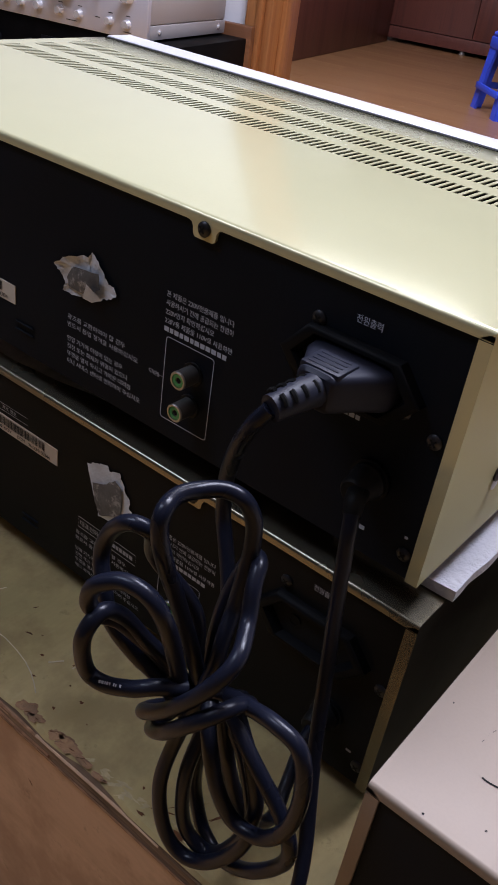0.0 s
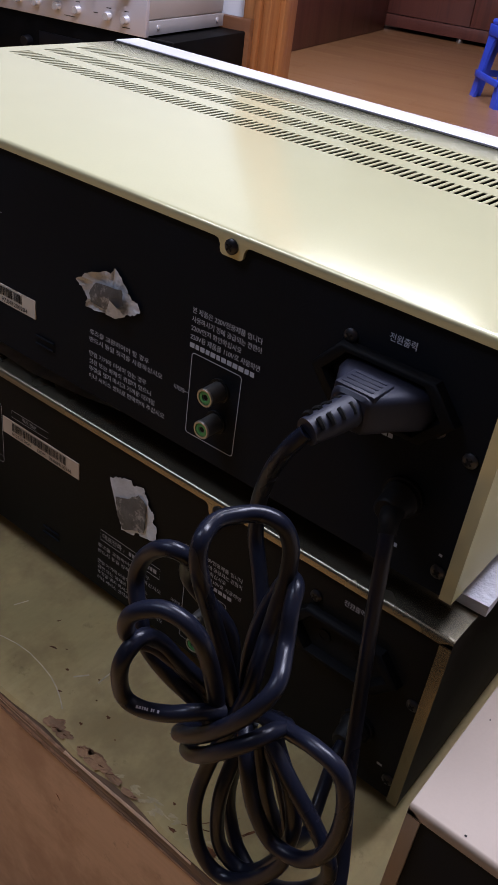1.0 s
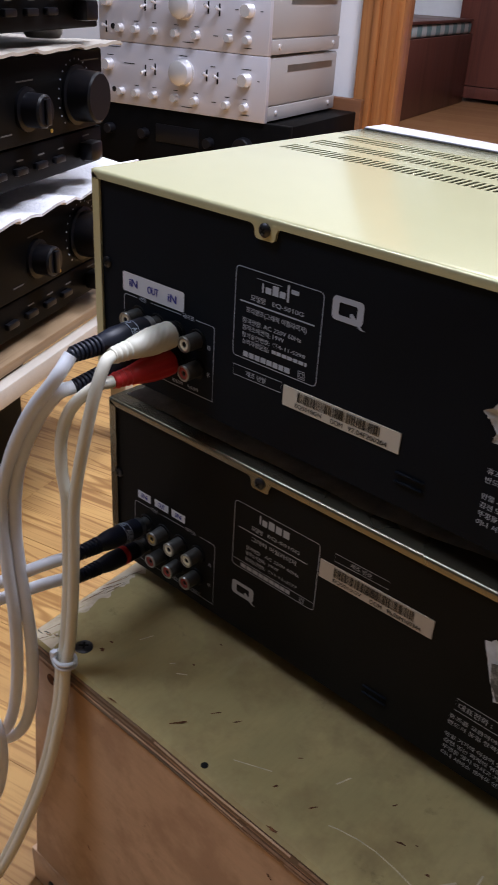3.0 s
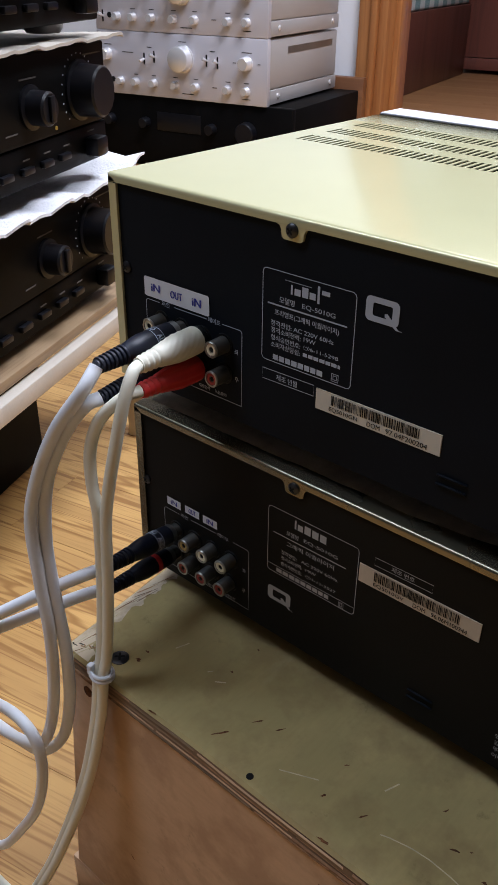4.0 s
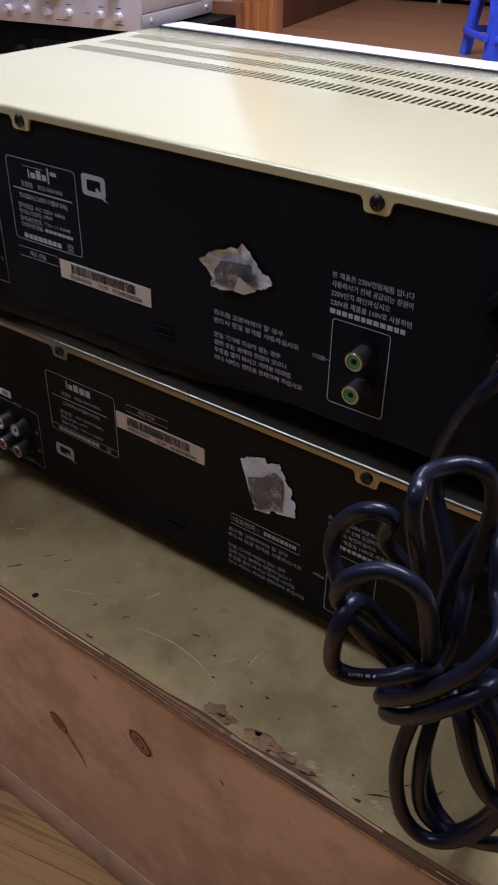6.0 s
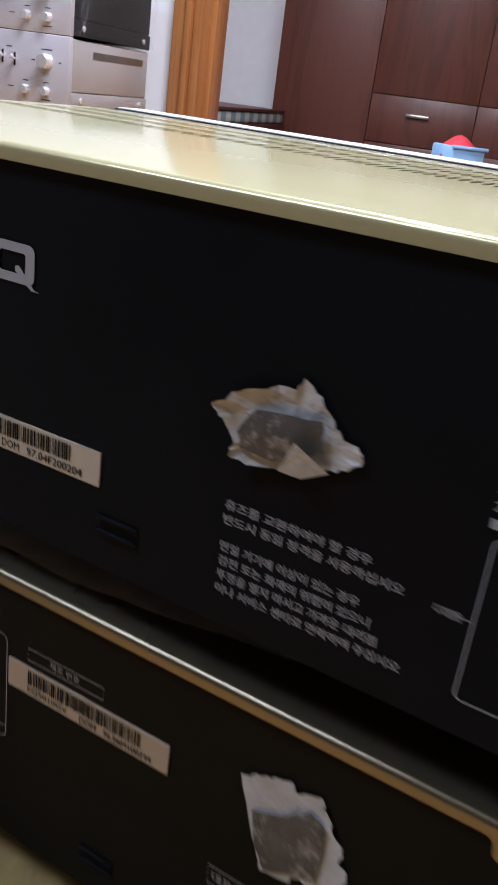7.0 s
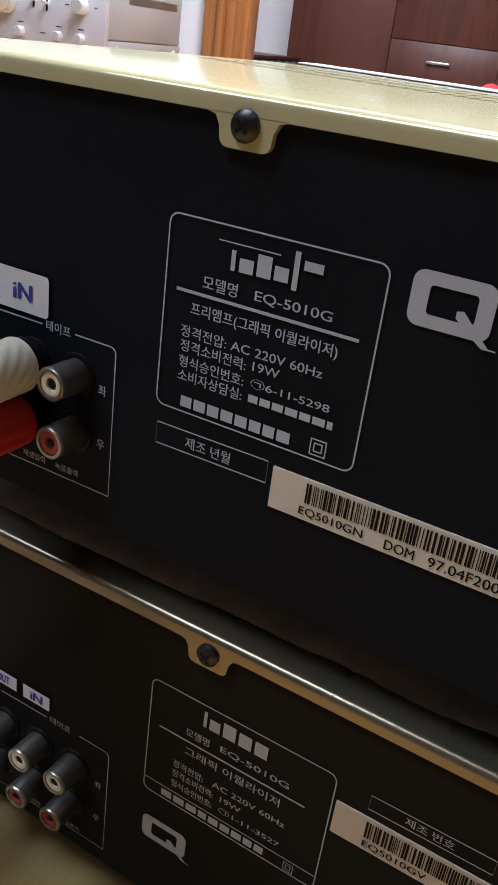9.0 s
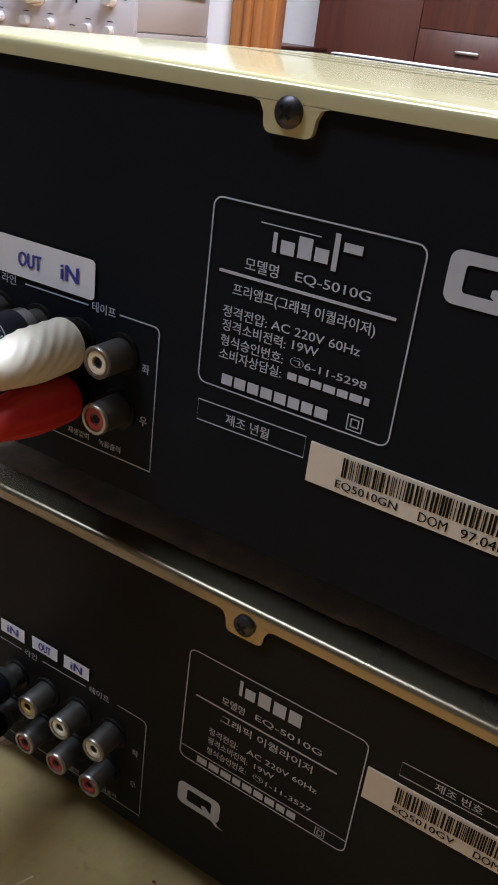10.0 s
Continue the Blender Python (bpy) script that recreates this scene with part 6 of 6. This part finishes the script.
COIL = [
    [(PX - 0.0034, -0.046, PZ + 0.001), (0.3788, -0.048, 0.4565), (0.3722, -0.0456, 0.4426), (0.3656, -0.0398, 0.4227), (0.3659, -0.0387, 0.4066), (0.3715, -0.042, 0.3972), (0.3778, -0.0463, 0.387), (0.3833, -0.0515, 0.3748), (0.3884, -0.0608, 0.3582), (0.3902, -0.0648, 0.3327), (0.3917, -0.0749, 0.311), (0.3961, -0.0766, 0.2851), (0.4087, -0.0741, 0.2773), (0.4201, -0.0745, 0.2984), (0.4248, -0.0745, 0.3231), (0.4195, -0.0735, 0.3419), (0.4097, -0.071, 0.3555), (0.402, -0.0673, 0.3623)],
    [(0.3981, -0.0652, 0.3563), (0.3883, -0.0682, 0.357), (0.3834, -0.0722, 0.3779), (0.3818, -0.0811, 0.4049), (0.3805, -0.087, 0.4227), (0.3784, -0.0882, 0.4336), (0.3774, -0.0859, 0.4404), (0.3757, -0.0776, 0.4413), (0.3781, -0.0693, 0.4407), (0.3832, -0.0630, 0.4404), (0.3891, -0.0600, 0.4380), (0.3919, -0.0570, 0.4291), (0.3921, -0.0560, 0.4166), (0.3907, -0.0560, 0.4026), (0.3896, -0.0570, 0.3885), (0.3916, -0.0635, 0.3805), (0.3923, -0.0687, 0.3657), (0.3852, -0.0755, 0.3278), (0.3851, -0.0818, 0.3064), (0.3909, -0.0831, 0.285), (0.4003, -0.0813, 0.275), (0.4118, -0.079, 0.2803), (0.4228, -0.0764, 0.2996), (0.4235, -0.073, 0.316), (0.413, -0.069, 0.337), (0.400, -0.066, 0.349)],
    [(0.383, -0.066, 0.36), (0.377, -0.063, 0.382), (0.3639, -0.0724, 0.4048), (0.3679, -0.0798, 0.4221), (0.361, -0.0837, 0.4246), (0.3519, -0.0834, 0.4146), (0.3495, -0.0845, 0.403), (0.3558, -0.0883, 0.393), (0.3601, -0.0883, 0.3812), (0.3677, -0.0836, 0.368), (0.3763, -0.0771, 0.3555), (0.3847, -0.0736, 0.3428)],
    [(0.3942, -0.0852, 0.3729), (0.3881, -0.0941, 0.3755), (0.3812, -0.0985, 0.3726), (0.3705, -0.1011, 0.3684), (0.364, -0.1033, 0.3722), (0.3662, -0.1072, 0.3921), (0.3671, -0.0997, 0.3994), (0.368, -0.091, 0.3918), (0.3721, -0.0835, 0.3787), (0.3796, -0.074, 0.362), (0.3864, -0.068, 0.3462)],
    [(0.383, -0.072, 0.352), (0.375, -0.077, 0.366), (0.3674, -0.0903, 0.3877), (0.364, -0.0975, 0.3941), (0.3632, -0.1025, 0.4024), (0.3663, -0.103, 0.4122), (0.3752, -0.0998, 0.4183), (0.3847, -0.0976, 0.4171), (0.3905, -0.0951, 0.4079), (0.3911, -0.0881, 0.385), (0.3903, -0.0812, 0.3597)],
    [(0.392, -0.066, 0.338), (0.381, -0.059, 0.330), (0.3765, -0.063, 0.3300), (0.3730, -0.075, 0.336), (0.3774, -0.0869, 0.3477), (0.3916, -0.0914, 0.3645), (0.4048, -0.0892, 0.3832), (0.41, -0.0813, 0.3957), (0.4033, -0.068, 0.3993), (0.3994, -0.0621, 0.4088), (0.3955, -0.055, 0.413), (0.388, -0.05, 0.406), (0.382, -0.053, 0.38), (0.384, -0.06, 0.352)],
    [(0.4021, -0.0597, 0.3529), (0.383, -0.056, 0.3357), (0.3760, -0.0680, 0.3300), (0.3765, -0.0800, 0.3320), (0.3923, -0.0921, 0.3544), (0.4066, -0.0909, 0.3722), (0.4125, -0.0805, 0.3754), (0.4088, -0.0656, 0.3607), (0.3961, -0.0574, 0.3447)],
    [(0.3959, -0.0724, 0.3547), (0.404, -0.0808, 0.3509), (0.4119, -0.0832, 0.3345), (0.4206, -0.0813, 0.3205), (0.4333, -0.0806, 0.323), (0.4413, -0.0796, 0.3371), (0.4425, -0.0783, 0.3573), (0.4378, -0.0776, 0.373), (0.4272, -0.0775, 0.3766), (0.4146, -0.0751, 0.3721), (0.4019, -0.069, 0.3621)],
    [(0.4032, -0.0708, 0.3589), (0.4195, -0.0756, 0.3502), (0.4341, -0.076, 0.3365), (0.4423, -0.0766, 0.3239), (0.4402, -0.0744, 0.3066), (0.4286, -0.075, 0.2893), (0.4128, -0.0715, 0.2749), (0.4019, -0.0686, 0.2752), (0.3946, -0.0665, 0.2831), (0.3897, -0.0656, 0.2995), (0.3897, -0.064, 0.3227), (0.3939, -0.0653, 0.3497)],
]
for way in COIL:
    part("cord", sweep(bmesh.new(), way, 0.0030, 14, 7), CORD, cord, "glossy black round flex tied in a knot")
bm = bmesh.new()
p, q = Vector((0.3795, -0.0990, 0.3720)), Vector((0.3712, -0.1008, 0.3690))
along = (q - p).normalized()
out = Vector((0.135, -0.14, 0.23))
out = (out - along * out.dot(along)).normalized()
side = along.cross(out)
rnd = random.Random(19)
x = 0.0
while x < (q - p).length:
    w = rnd.uniform(0.0004, 0.0010)
    c = p + along * x + out * 0.0032
    bm.faces.new([bm.verts.new(c + along * a + side * b) for a, b in ((0, -0.0005), (w, -0.0005), (w, 0.0005), (0, 0.0005))])
    x += w + rnd.choice((0.0003, 0.0004, 0.0012))
tagged(part("cord_lettering", bm, PRINT_OLD, cord, "tiny pale lettering on the flex, too small to read", smooth=0), kind="stuff")
cord2 = thing("power_cord", (0, 0, 0), "black mains cord hanging from the upper equalizer over the box edge", "power cord", "mains cords")
bm = sweep(bmesh.new(), [(0.4035, -0.008, 0.4260), (0.4065, -0.017, 0.4260), (0.4095, -0.022, 0.4184), (0.4115, -0.024, 0.4044), (0.4140, -0.026, 0.3845), (0.4173, -0.029, 0.3652), (0.4217, -0.034, 0.3441), (0.4273, -0.041, 0.3249), (0.4336, -0.048, 0.3097), (0.4401, -0.056, 0.2959), (0.4448, -0.064, 0.2847), (0.4480, -0.072, 0.272), (0.4495, -0.0785, 0.256), (0.4500, -0.080, 0.235), (0.4510, -0.081, 0.18), (0.453, -0.083, 0.10), (0.458, -0.09, 0.04), (0.466, -0.11, 0.008), (0.49, -0.15, 0.0045)], CR, 14, 8)
part("cord", bm, CORD, cord2)
part("sleeve", sweep(bmesh.new(), [(0.4033, -0.0075, 0.4262), (0.4050, -0.0125, 0.4264), (0.4065, -0.017, 0.4260), (0.4082, -0.0200, 0.4225)], 0.0042, 16, 6, radii=(0.0048, 0.0034)), RUBBER, cord2, "thicker rubber sleeve at the grommet")
cord3 = thing("power_cord", (0, 0, 0), "black mains cord of the lower equalizer, gathered into the bundle", "power cord", "mains cords")
bm = sweep(bmesh.new(), [(0.4096, -0.008, 0.2990), (0.4110, -0.019, 0.2955), (0.4150, -0.033, 0.2860), (0.4190, -0.047, 0.2830), (0.4180, -0.060, 0.2930), (0.4110, -0.067, 0.3120), (0.4045, -0.069, 0.3330), (0.4000, -0.069, 0.3500)], CR, 12, 7)
part("cord", bm, CORD, cord3)

# ---------------------------------------------------------------- floor planks


def planks(parent, u0, u1, v0, v1, wide, long, material, seed, name="plank"):
    bm = block(bmesh.new(), -long / 2 + 0.0001, long / 2 - 0.0001, -wide / 2 + 0.0001, wide / 2 - 0.0001, -0.0055, 0.0, 0.0003, 1)
    first = mesh_object(name, bm, material)
    shared = first.data
    bpy.data.objects.remove(first)
    rnd = random.Random(seed)
    rows_n = round((v1 - v0) / wide)
    for k in range(rows_n):
        cut = u0 - (k % 3) * long / 3 - rnd.uniform(0.0, 0.15)
        while cut < u1:
            a, b = max(u0, cut), min(u1, cut + long)
            if b - a > 0.02:
                ob = new(name, shared)
                ob.parent = parent
                ob.location = ((a + b) / 2, v0 + (k + 0.5) * (v1 - v0) / rows_n, 0.0)
                ob.scale = ((b - a) / long, (v1 - v0) / rows_n / wide, 1.0)
            cut += long


planks(floor, U0, U1, V0, V1 + 0.07, 0.125, 0.85, OAK, 1)
planks(far_floor, U0, U1, V1 + 0.07, V2, 0.125, 0.85, FARFLOOR, 2)
